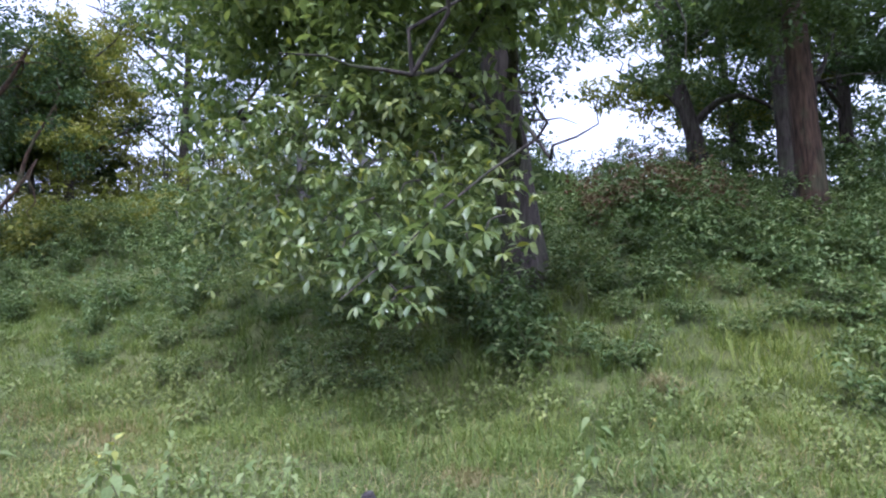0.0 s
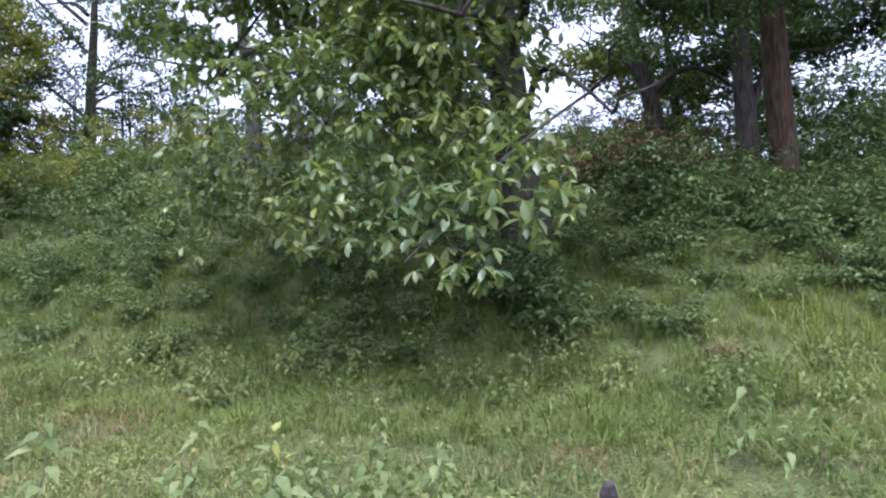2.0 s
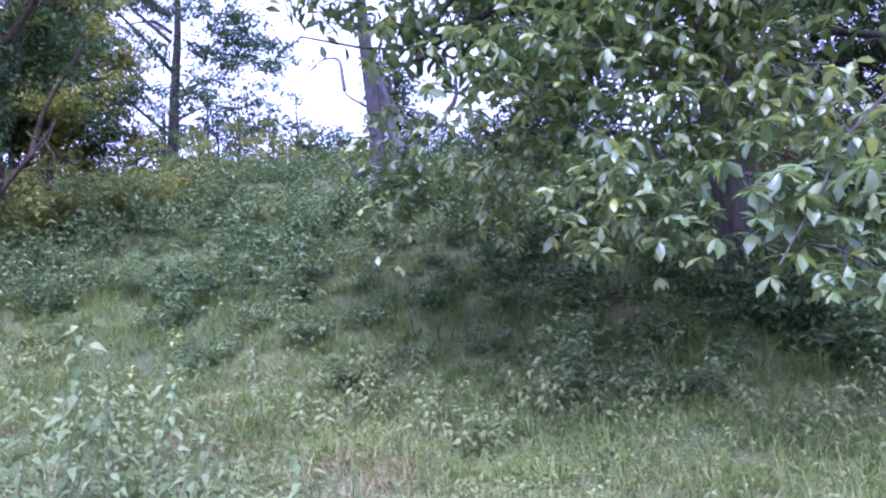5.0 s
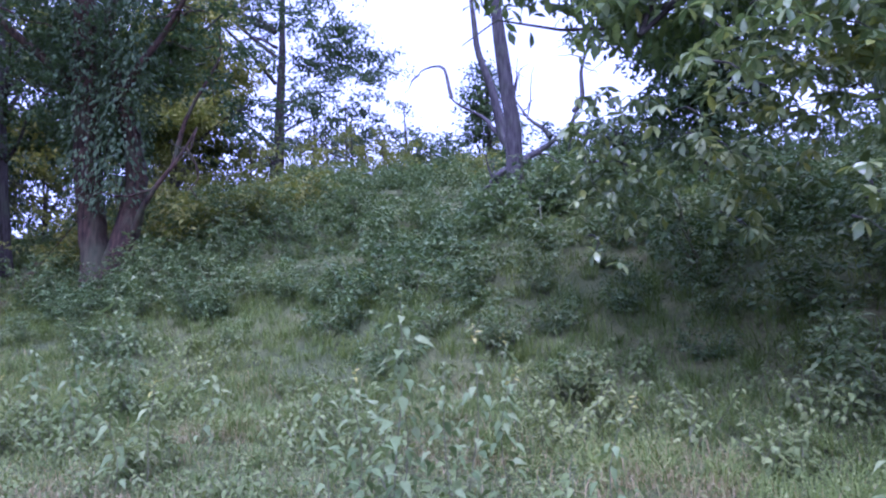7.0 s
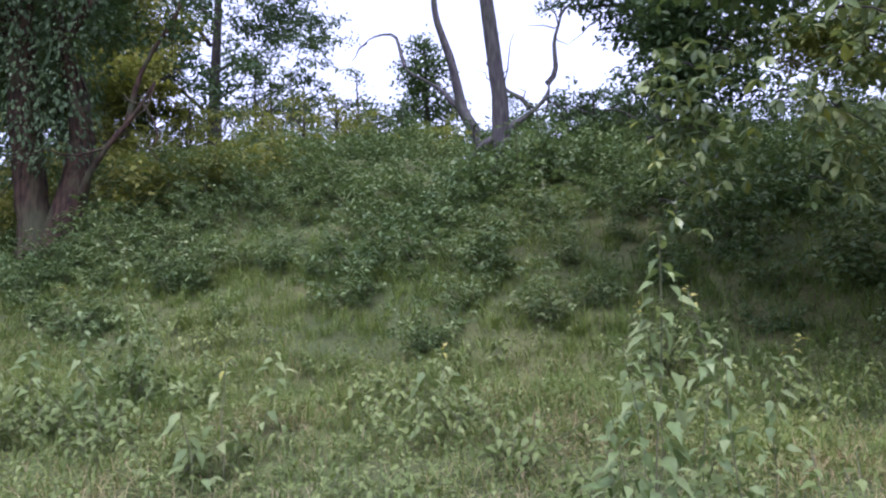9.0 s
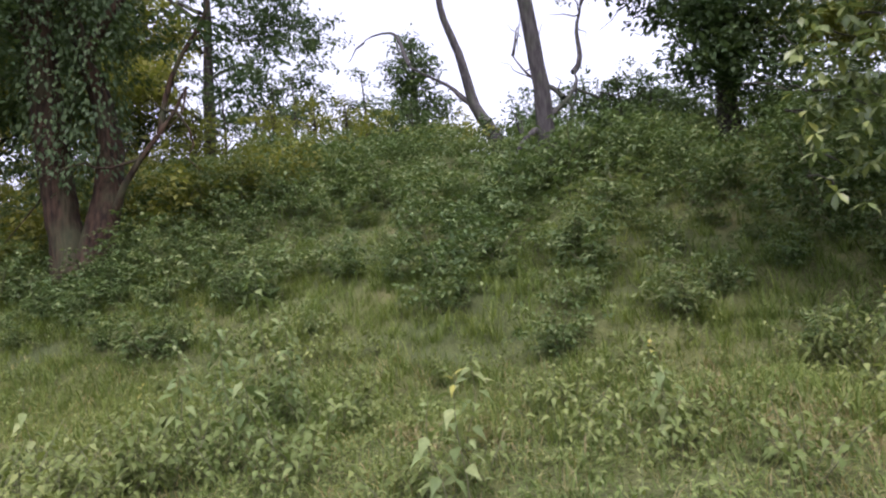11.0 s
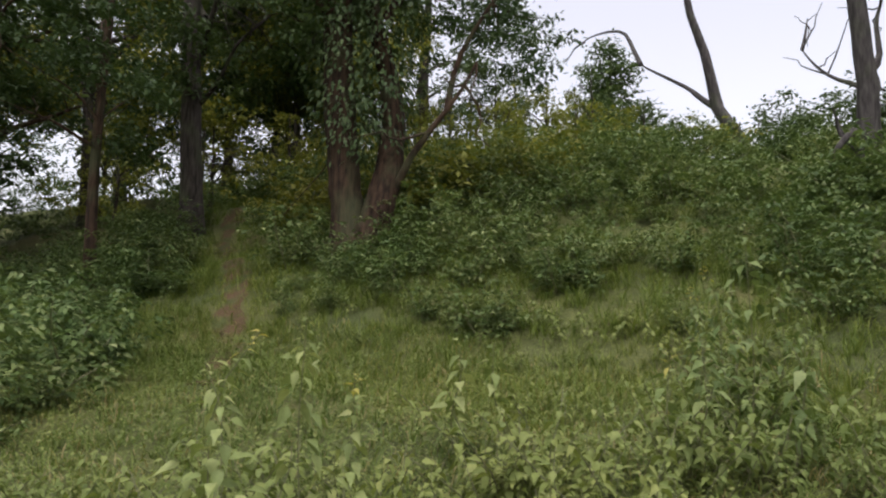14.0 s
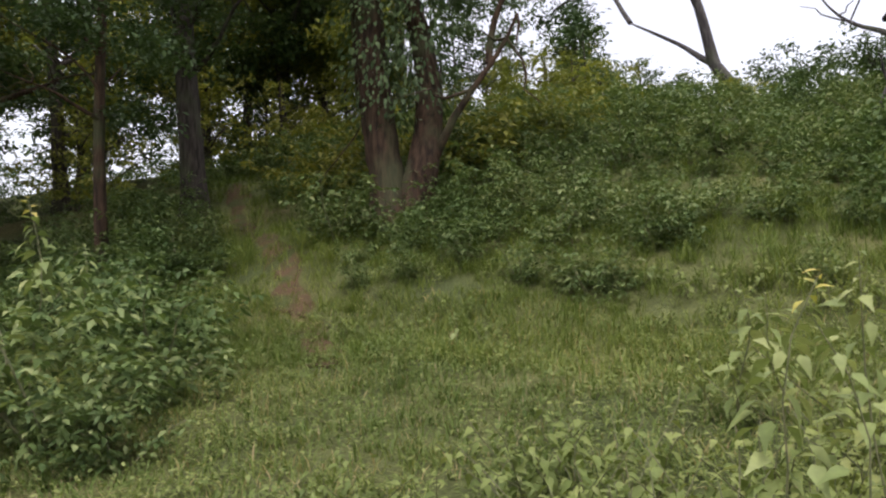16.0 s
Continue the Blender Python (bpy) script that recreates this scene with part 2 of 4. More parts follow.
def bent(a, b, n=7, sag=0.0, jitter=0.05, seed=0):
    """A crooked line from a to b, bowed upward by sag of its length."""
    r = np.random.default_rng(seed)
    a, b = np.array(a, float), np.array(b, float)
    q = np.linspace(0, 1, n)[:, None]
    p = a + (b - a) * q
    size = np.linalg.norm(b - a)
    p[:, 2] += (np.sin(np.pi * q) * sag * size)[:, 0]
    k = np.array((1, 1, 0.5)) * jitter * size
    p += np.sin(np.pi * q) * r.normal(size=3) * k + np.sin(2 * np.pi * q) * r.normal(size=3) * k * 0.9 + np.sin(3 * np.pi * q) * r.normal(size=3) * k * 0.5
    return p


# ---- ground ----
g = np.concatenate([-np.geomspace(60, 3000, 14)[::-1], np.linspace(-48, 48, 193), np.geomspace(60, 3000, 14)])
gx, gy = np.meshgrid(g - 6, g + 12, indexing="ij")
gz = height(gx, gy)
gz = np.where(np.hypot(gx + 6, gy - 12) > 55, np.minimum(gz, 7.5), gz)
n = len(g)
idx = np.arange(n * n).reshape(n, n)
gf = np.stack([idx[:-1, :-1], idx[1:, :-1], idx[1:, 1:], idx[:-1, 1:]], -1).reshape(-1, 4)
ground = new("ground", mesh_from("ground", np.stack([gx, gy, gz], -1).reshape(-1, 3), gf, SOIL))
tagged(ground, "grassy earth verge rising to an overgrown bank", "ground", kind="structure")

# a trodden trail of reddish earth climbs past the twin-stemmed tree
TRAIL_LINE = np.array([(-15.5, 14.4), (-15.7, 15.2), (-16.1, 16.4), (-16.6, 17.8), (-17.2, 19.6), (-18.4, 22.0), (-19.2, 23.6), (-20.2, 27.0)])


def trail_distance(x, y):
    best = np.full(np.shape(x), 99.0)
    for a, b in zip(TRAIL_LINE[:-1], TRAIL_LINE[1:]):
        d = b - a
        q = np.clip(((x - a[0]) * d[0] + (y - a[1]) * d[1]) / (d @ d), 0, 1)
        best = np.minimum(best, np.hypot(x - a[0] - q * d[0], y - a[1] - q * d[1]))
    return best


tv, tf = [], []
q = np.linspace(0, len(TRAIL_LINE) - 1.001, 70)
cx, cy = np.interp(q, range(len(TRAIL_LINE)), TRAIL_LINE[:, 0]), np.interp(q, range(len(TRAIL_LINE)), TRAIL_LINE[:, 1])
for i in range(70):
    half = 0.3 + 0.10 * math.sin(i * 0.7) + 0.07 * math.sin(i * 1.9)
    if i < 4:
        half *= i / 4 + 0.02
    for j in range(7):
        px, py = cx[i] + half * (j / 3 - 1), cy[i] + 0.1 * math.sin(j + i)
        tv.append((px, py, ground_z(px, py) + (0.03 if 0 < j < 6 else -0.03)))
tf = [(i * 7 + j, i * 7 + j + 1, i * 7 + j + 8, i * 7 + j + 7) for i in range(69) for j in range(6)]
tagged(new("dirt_trail", mesh_from("dirt_trail", tv, tf, TRAIL)), "narrow trodden trail of bare reddish earth", "path", kind="structure")


# ---- trees ----
SMALL_LEAF = (np.array([(0, 0, 0), (0.22, 0.42, 0.07), (0, 1, -0.12), (-0.22, 0.42, 0.07), (0, 0.45, 0)], float), np.array([(0, 1, 2, 4), (0, 4, 2, 3)]))
QUAD_LEAF = (np.array([(0, 0, 0), (0.24, 0.5, 0.06), (0, 1, -0.08), (-0.24, 0.5, 0.06)], float), np.array([(0, 1, 2, 3)]))
BROAD_SHAPE = leaf_shape(1.0, 0.45, 0.3, 0.3, 0.6, 3)


def clump(centre, radii, count, size, r, droop=-0.3, shape=QUAD_LEAF):
    """Sprays of leaves on twigs in an uneven ellipsoid, with gaps between the sprays."""
    twigs = max(4, count // 26)
    d = r.normal(size=(twigs, 3))
    d /= np.linalg.norm(d, axis=1)[:, None]
    rad = r.uniform(0.15, 1.0, twigs) ** 0.5 * r.uniform(0.75, 1.08, twigs)
    t = d * rad[:, None] * np.array(radii) + np.array(centre)
    pick = r.integers(0, twigs, count)
    away = np.stack([d[:, 0], d[:, 1], d[:, 2] * 0.3], 1)[pick] * (r.uniform(-1.6, 1.6, count) * size)[:, None]
    place = t[pick] + away + r.normal(size=(count, 3)) * np.array((0.85, 0.85, 0.5)) * size
    return scatter(shape, place, r.uniform(0, 2 * np.pi, count), r.normal(droop, 0.45, count), r.normal(0, 0.45, count), size * r.uniform(0.6, 1.3, count))


def crown_mesh(name, clumps, size, mat, seed, shape=QUAD_LEAF, droop=-0.3):
    r = np.random.default_rng(seed)
    v, f = joined([clump(c, rad, n, size, r, droop, shape) for c, rad, n in clumps])
    return mesh_from(name, v, f, mat)


def tree(name, base, trunk, limbs, clumps, leaf, leaf_mat, bark, label, seed, shape=QUAD_LEAF, group=""):
    """A tree: trunk is rows of (x, y, z, radius) from its base; limbs are (from, to, radius, sag); clumps are (centre, radii, count). All from the base."""
    x, y = base
    root = tagged(new(name), label, "tree", group)
    root.location = (x, y, ground_z(x, y))
    tr = np.array(trunk, float)
    q = np.linspace(0, len(tr) - 1, 4 * len(tr))
    pts = np.stack([np.interp(q, range(len(tr)), tr[:, k]) for k in range(4)], 1)
    pts[:, :2] += np.cumsum(np.random.default_rng(seed).normal(size=(len(q), 2)), 0) * 0.012
    pts[0, 2] -= 0.4
    flare = 1 + 0.45 * np.exp(-np.clip(pts[:, 2], 0, 9) / 0.35)
    child("trunk", mesh_from("trunk", *tube(pts[:, :3], pts[:, 3] * flare, 14, 0.06, seed), bark), root)
    for i, (a, b, rad, sag) in enumerate(limbs):
        line = bent(a, b, 9, sag, 0.03, seed + i)
        child("limb", mesh_from("limb", *tube(line, np.linspace(rad, rad * 0.22, 9), 8, 0.05, seed + i), bark), root)
        r = np.random.default_rng(seed * 31 + i)
        if clumps:
            for k in range(4):
                st = line[r.integers(5, 9)]
                en = st + r.normal(size=3) * np.linalg.norm(np.array(b) - a) * 0.24
                child("twig", mesh_from("twig", *tube(bent(st, en, 5, 0, 0.06, seed + k), np.linspace(min(0.035, rad * 0.3), 0.008, 5), 5, 0, k), bark), root)
    if clumps:
        child("crown", crown_mesh("crown", clumps, leaf, leaf_mat, seed, shape), root)
    return root


def random_crown(seed, low, high, spread, n, count, flat=0.6):
    r = np.random.default_rng(seed)
    return [((r.normal(0, spread * 0.55), r.normal(0, spread * 0.5), r.uniform(low, high)), (spread * r.uniform(0.25, 0.45), spread * r.uniform(0.25, 0.45), spread * flat * r.uniform(0.2, 0.4)), count) for _ in range(n)]


def random_limbs(seed, low, high, reach, n, rad):
    r = np.random.default_rng(seed)
    out = []
    for i in range(n):
        a = r.uniform(0, 2 * np.pi)
        z = r.uniform(low, high)
        out.append(((0, 0, z), (math.cos(a) * reach, math.sin(a) * reach, z + reach * r.uniform(0.3, 0.9)), rad * r.uniform(0.6, 1), 0.05))
    return out


# the broad-leaved tree whose boughs hang over the verge
BX, BY = 1.5, 13.4
bz = ground_z(BX, BY)
big = tree("broadleaf_tree", (BX, BY), [(0, 0, 0, 0.4), (-0.3, 0, 2.5, 0.36), (-0.6, -0.1, 5, 0.31), (-0.8, 0, 8, 0.24), (-0.7, 0, 11, 0.1)],
           [((-0.3, 0, 2.6), (-1.9, -4.6, 2.6), 0.12, 0.12), ((-0.4, 0, 3.4), (-5.2, -2.0, 2.6), 0.12, 0.12), ((-0.4, 0, 3.6), (-0.9, -4.4, 4.0), 0.11, 0.1),
            ((-0.5, 0, 4.6), (3.8, -2.6, 6.4), 0.12, 0.1), ((-0.6, 0, 5.0), (-4.6, 1.0, 6.0), 0.12, 0.08), ((-0.3, 0, 2.2), (-0.2, -4.8, 1.4), 0.08, 0.15)],
           [((-1.9, -3.4, 4.4), (2.6, 1.5, 1.0), 3758), ((-3.8, -2.0, 5.4), (2.1, 1.8, 1.2), 3132), ((0.2, -2.6, 5.2), (2.2, 1.8, 1.0), 1774),
            ((2.4, -1.5, 5.6), (1.8, 1.6, 0.8), 730), ((-1.5, 0.5, 7.0), (3.4, 2.6, 1.5), 2714), ((-4.8, 0.8, 5.2), (1.8, 1.6, 1.1), 939), ((-5.3, -1.9, 3.6), (0.6, 0.5, 1.4), 396),
            ((-4.4, -2.2, 4.2), (0.9, 0.8, 0.8), 542), ((-2.2, -3.2, 2.9), (2.0, 1.0, 1.0), 1357), ((-1.6, -2.6, 1.7), (1.5, 0.8, 0.8), 730), ((-3.2, -1.5, 3.6), (1.2, 1.0, 0.8), 626), ((-5.2, -1.4, 5.8), (1.7, 1.5, 1.2), 1357), ((-3.6, -3.2, 5.0), (1.9, 1.3, 1.0), 1357), ((-6.2, 0.5, 6.6), (1.6, 1.4, 1.2), 939), ((4.5, 0, 6.8), (2.0, 1.8, 0.9), 730), ((-4.6, -1.6, 3.4), (1.3, 0.9, 1.3), 420), ((-2.6, -1.0, 5.0), (1.6, 1.2, 1.2), 792), ((-6.0, -0.6, 4.6), (1.2, 1.0, 1.2), 648)],
           0.21, BROAD_FAR, BARK, "tall broad-leaved tree with dark trunk and low overhanging boughs", 11, BROAD_SHAPE)

# its low boughs: rosettes of broad drooping leaves, one by one
r = np.random.default_rng(5)
leaf_me = [mesh_from("leaf", *[(BROAD_SHAPE[0] * s, BROAD_SHAPE[1])[k] for k in (0, 1)], BROAD) for s in (0.15, 0.195, 0.24)]
loose = []
made = 0


def rosette(c, n, near):
    global made
    yaw0 = r.uniform(0, 6.28)
    for k in range(n):
        yaw, pitch, roll, si = yaw0 + k * 6.28 / n + r.normal(0, 0.25), r.normal(-0.3, 0.45), r.normal(0, 0.4), r.integers(0, 3)
        m = Matrix([list(row) for row in turns(np.array([yaw]), np.array([pitch]), np.array([roll]))[0]]).to_4x4()
        if near and made < 300:
            ob = child("leaf", leaf_me[si], big)
            ob.matrix_basis = Matrix.Translation(Vector(c)) @ m
            made += 1
        else:
            loose.append((c, yaw, pitch, roll, (0.11, 0.145, 0.185)[si]))


bough = []
for cx0, cy0, cz0, rx, ry, rz, count in ((-0.45, 8.35, 2.2, 1.25, 0.5, 0.7, 62), (-1.75, 9.2, 2.3, 0.85, 0.6, 0.75, 125), (-0.6, 8.0, 1.5, 0.6, 0.35, 0.22, 16), (-0.7, 9.3, 3.2, 1.4, 0.9, 0.6, 115), (-4.0, 11.75, 3.0, 0.6, 0.4, 1.1, 110), (-2.3, 9.9, 3.8, 1.5, 0.9, 0.8, 190), (-2.9, 10.8, 3.2, 0.9, 0.6, 0.9, 80), (-1.2, 9.6, 4.2, 1.6, 0.8, 0.6, 110), (0.7, 9.2, 2.7, 0.55, 0.5, 0.6, 30), (-2.8, 11.1, 2.4, 0.35, 0.3, 0.5, 24)):
    for k in range(count):
        d = r.normal(size=3)
        d /= np.linalg.norm(d)
        p = np.array((cx0, cy0, cz0)) + d * np.array((rx, ry, rz)) * r.uniform(0.35, 1.1)
        c = p - np.array((BX, BY, bz))
        rosette(tuple(c), r.integers(5, 8), cy0 < 8.4)
        if k % 4 == 0:
            bough.append(tube(bent(c + np.array((r.normal(0, 0.15), 0.45, 0.25)), c, 4, 0.1, 0.04, k), (0.014, 0.011, 0.008, 0.005), 5))
for v, f in bough[::2]:
    child("twig", mesh_from("twig", v, f, BARK), big)
c, yaw, pitch, roll, size = (np.array([row[k] for row in loose]) for k in range(5))
tagged(child("leaves", mesh_from("leaves", *scatter(BROAD_SHAPE, c, yaw, pitch, roll, size), BROAD_MANY), big), kind="stuff")

# the big twin-stemmed tree wrapped in climbers, at the head of the trail
twin = tree("ivy_clad_tree", (-15.25, 20.8), [(0.02, 0, 0, 0.34), (-0.06, 0, 0.9, 0.33), (-0.22, 0, 1.9, 0.33), (-0.36, 0, 3.2, 0.33), (-0.5, 0, 6, 0.3), (-0.7, 0.2, 11, 0.2)],
            [((0.34, -0.04, -0.2), (0.5, 0.1, 8.5), 0.38, 0), ((0.4, -0.05, 0.4), (2.6, -0.1, 4.0), 0.13, -0.06), ((2.0, -0.1, 3.0), (3.1, 0, 6.6), 0.08, 0), ((0.6, 0, 5), (2.6, -0.5, 7.5), 0.12, 0.1), ((-0.5, 0, 5), (-4, -1.5, 8), 0.14, 0.1)],
            # the broad clump 11 m up is unseen canopy, added to shade the slope
            [((-0.5, 0, 6.5), (1.8, 1.3, 1.5), 1500), ((3.0, 0, 5.8), (1.5, 1.2, 1.1), 500), ((2.2, 0.5, 7.6), (2.0, 1.5, 1.3), 700), ((-2.8, 0, 7.0), (2.3, 1.6, 1.6), 1900), ((0, 0, 9), (3.8, 2.5, 1.8), 2400), ((-1, -2.5, 11), (6.5, 5.5, 1.3), 6000), ((3.8, 0.2, 4.2), (0.9, 0.8, 0.8), 320), ((-1.3, -0.5, 5.0), (1.0, 0.8, 1.1), 700), ((1.6, 0, 5.0), (0.9, 0.8, 1.0), 450)],
            0.17, DARK, BARK_RED, "thick twin-stemmed tree with reddish bark, wrapped in climbers", 21)

r = np.random.default_rng(23)
q = r.uniform(0, 1, 5200) ** 0.85
a = r.uniform(0, 6.28, 5200)
side = r.random(5200) < 0.5
rad = r.uniform(0.4, 0.8, 5200)
z = 1.9 + q * 6
place = np.stack([np.where(side, 0.42 + 0.06 * z, 0.05 - 0.1 * z) + np.cos(a) * rad, np.sin(a) * rad, z + r.normal(0, 0.2, 5200)], 1)
child("climber", mesh_from("climber", *scatter(SMALL_LEAF, place, np.arctan2(-np.cos(a), np.sin(a)), r.normal(-0.9, 0.35, 5200), r.normal(0, 0.4, 5200), r.uniform(0.1, 0.2, 5200)), DARK), twin, "dark leafy climber wrapped round both stems")

# two bare dead trees on the crest
DX, DY = -4.5, 21.1
dz = ground_z(DX, DY)
tree("dead_tree", (DX, DY), [(0, 0, 0, 0.24), (-0.05, 0, 2.2, 0.2), (-0.3, 0, 4.5, 0.17), (-0.5, 0, 7, 0.12), (-0.6, 0, 10, 0.06)],
     [((0.05, 0, 1.3), (2.3, 4.2, 4.0), 0.13, -0.06), ((2.25, 4.15, 3.95), (2.9, 4.6, 6.6), 0.1, 0), ((1.2, 2.1, 2.6), (0.3, 3.7, 4.4), 0.085, -0.08), ((0.3, 3.7, 4.4), (0.6, 4.0, 5.4), 0.05, 0), ((0.1, 0, 1.2), (-0.9, -0.2, 0.3), 0.14, 0.25), ((-0.6, -0.1, 1.05), (-0.75, -0.1, 1.6), 0.04, 0), ((2.8, 4.5, 6.2), (3.8, 4.0, 7.6), 0.05, 0)],
     [((2.9, 4.5, 6.6), (0.7, 0.6, 0.5), 170), ((3.7, 4.0, 7.4), (1.1, 0.9, 0.6), 420), ((3.4, 4.2, 8.6), (1.5, 1.2, 0.8), 700), ((-0.6, 1.4, 8.3), (0.7, 0.6, 0.4), 160)], 0.15, CROWN, BARK_GREY, "grey half-dead tree with crooked limbs and leaves high up", 31, group="dead trees on the crest")
E1X, E1Y = -3.75, 30.6
tree("dead_tree", (E1X, E1Y), [(0.3, 0, 0, 0.3), (0.1, 0.6, 1.2, 0.26), (-0.4, 1.3, 2.5, 0.22), (-0.75, 1.4, 4.6, 0.17), (-1.3, 1.5, 6.3, 0.14), (-1.5, 1.6, 9, 0.08)],
     [((-0.4, 1.3, 2.4), (-2.6, 4.2, 5.2), 0.14, 0.02), ((-2.6, 4.2, 5.2), (-4.4, 8.5, 8.0), 0.1, 0.17), ((-4.4, 8.5, 7.95), (-5.3, 10, 7.5), 0.06, 0.05)],
     [], 0.1, CROWN, BARK_GREY, "bare forked dead tree with a long arching limb", 37, group="dead trees on the crest")

# trunks by the trail
tree("slender_tree", (-20.6, 24.8), [(0, 0, 0, 0.34), (-0.15, 0, 3, 0.3), (-0.35, 0, 6, 0.27), (-0.4, 0, 11, 0.16)],
     # last clump: out-of-view canopy, added to darken the undergrowth by the trail
     random_limbs(41, 3.5, 8, 3, 6, 0.1), random_crown(41, 3.8, 9, 3.0, 12, 340) + [((1, -3, 11), (6, 5.5, 1.3), 5000)], 0.19, DARK, BARK, "straight dark-barked tree with dense dark crown", 41)
tree("young_tree", (-21.2, 21.1), [(0, 0, 0, 0.13), (-0.05, 0, 3, 0.11), (0.1, 0, 7, 0.08)],
     random_limbs(43, 3, 6, 2, 5, 0.05), random_crown(43, 3.2, 7.5, 2.6, 11, 300), 0.16, DARK, BARK_RED, "slim young tree with reddish trunk", 43)
tree("slender_tree", (-24.5, 22.0), [(0, 0, 0, 0.25), (-0.15, 0, 4, 0.22), (-0.4, 0, 10, 0.12)],
     # last two clumps: unseen canopy stretched over the verge, added for its shade
     random_limbs(44, 3, 7, 2.5, 6, 0.08), random_crown(44, 3.6, 9, 3.2, 11, 320) + [((1, -3.5, 10), (5.5, 5, 1.3), 7000), ((1, -8, 10), (6, 5, 1.2), 7000)], 0.18, DARK, BARK_RED, "straight tree with reddish trunk and dark crown", 44)

# trees on the bank past the start of the walk
# the clump at 10.5 m is extra canopy above the view, added to shade the bank
tree("bank_tree", (8.35, 15.9), [(0, 0, 0, 0.3), (-0.1, 0, 4, 0.26), (-0.2, 0, 8, 0.22), (0, 0, 12, 0.12)], random_limbs(51, 5, 9, 3.5, 6, 0.12), random_crown(51, 4.2, 9, 4.0, 17, 720) + [((0, -3, 10.5), (5.5, 5, 1.3), 4500)], 0.18, CROWN, BARK_RED, "tall straight tree with a bare reddish trunk", 51)
tree("bank_tree", (9.8, 19.8), [(0, 0, 0, 0.34), (0.0, 0, 2, 0.3), (-0.2, 0, 5, 0.27), (-0.1, 0, 11, 0.14)], [((0, 0, 1.2), (1.6, 0, 5), 0.15, -0.04)] + random_limbs(52, 4, 8, 3.5, 5, 0.12), random_crown(52, 4.5, 10, 4.0, 17, 720), 0.18, CROWN, BARK, "tall dark tree forking low on the bank", 52)
tree("leaning_tree", (7.95, 21.8), [(0.1, 0, 0, 0.3), (-0.2, 0, 1.5, 0.25), (-0.7, 0, 3.5, 0.22), (-1.2, 0, 7, 0.12)], [((-0.2, 0, 1.6), (3.0, 0, 1.6), 0.14, 0.3), ((-0.4, 0, 2), (-2.5, 0, 3.6), 0.1, 0.1)] + random_limbs(53, 3, 5, 3, 4, 0.1), random_crown(53, 2.6, 7, 3.8, 16, 680), 0.18, CROWN, BARK, "leaning dark tree with an arched side limb", 53)

# the woods along the crest and behind it
woods = ((-18.7, 33.2, 0.22, 9, 61), (-20.0, 32.5, 0.16, 8, 62), (-16.4, 41.0, 0.34, 15, 63), (-23.5, 34.0, 0.2, 10, 64), (-27.0, 30.0, 0.25, 10, 65), 
         (-30.5, 38.0, 0.3, 11, 67), (-24.0, 41.0, 0.24, 12, 69), (-33.0, 26.0, 0.3, 11, 70), (14.5, 25.0, 0.28, 10, 71), (17.0, 18.0, 0.3, 10, 72), (11.8, 28.0, 0.2, 9, 73), (-28.0, 22.0, 0.25, 9, 75))
for x, y, rad, tall, seed in woods:
    r0 = np.random.default_rng(seed)
    lean = r0.normal(0, 0.4)
    tree("woodland_tree", (x, y), [(0, 0, 0, rad), (lean * 0.3, 0, tall * 0.3, rad * 0.8), (lean, 0, tall * 0.65, rad * 0.55), (lean * 1.2, 0, tall, rad * 0.2)],
         random_limbs(seed, tall * 0.25, tall * 0.75, tall * 0.36, 9, rad * 0.45), random_crown(seed, tall * 0.3, tall * 1.05, tall * 0.44, 32, 640, 0.55), 0.25, (CROWN, SUNNY, CROWN, DARK)[seed % 4], BARK, "tree with a thin see-through crown in the woods on the crest", seed, group="woodland on the crest")

tree("tall_tree", (-4.0, 58.0), [(0, 0, 0, 0.3), (0.1, 0, 8, 0.24), (0, 0, 15, 0.08)], random_limbs(66, 6, 12, 2.6, 8, 0.1),
     [((0, 0, 6.0), (4.2, 3, 2.4), 2400), ((0.3, 0, 9.4), (3.0, 2.6, 1.9), 2200), ((-0.2, 0, 12.2), (2.4, 2.2, 1.6), 1700), ((0, 0, 14.6), (1.3, 1.2, 1.3), 420)], 0.4, CROWN, BARK, "lone tall tree with a tapering crown far behind the crest", 66)
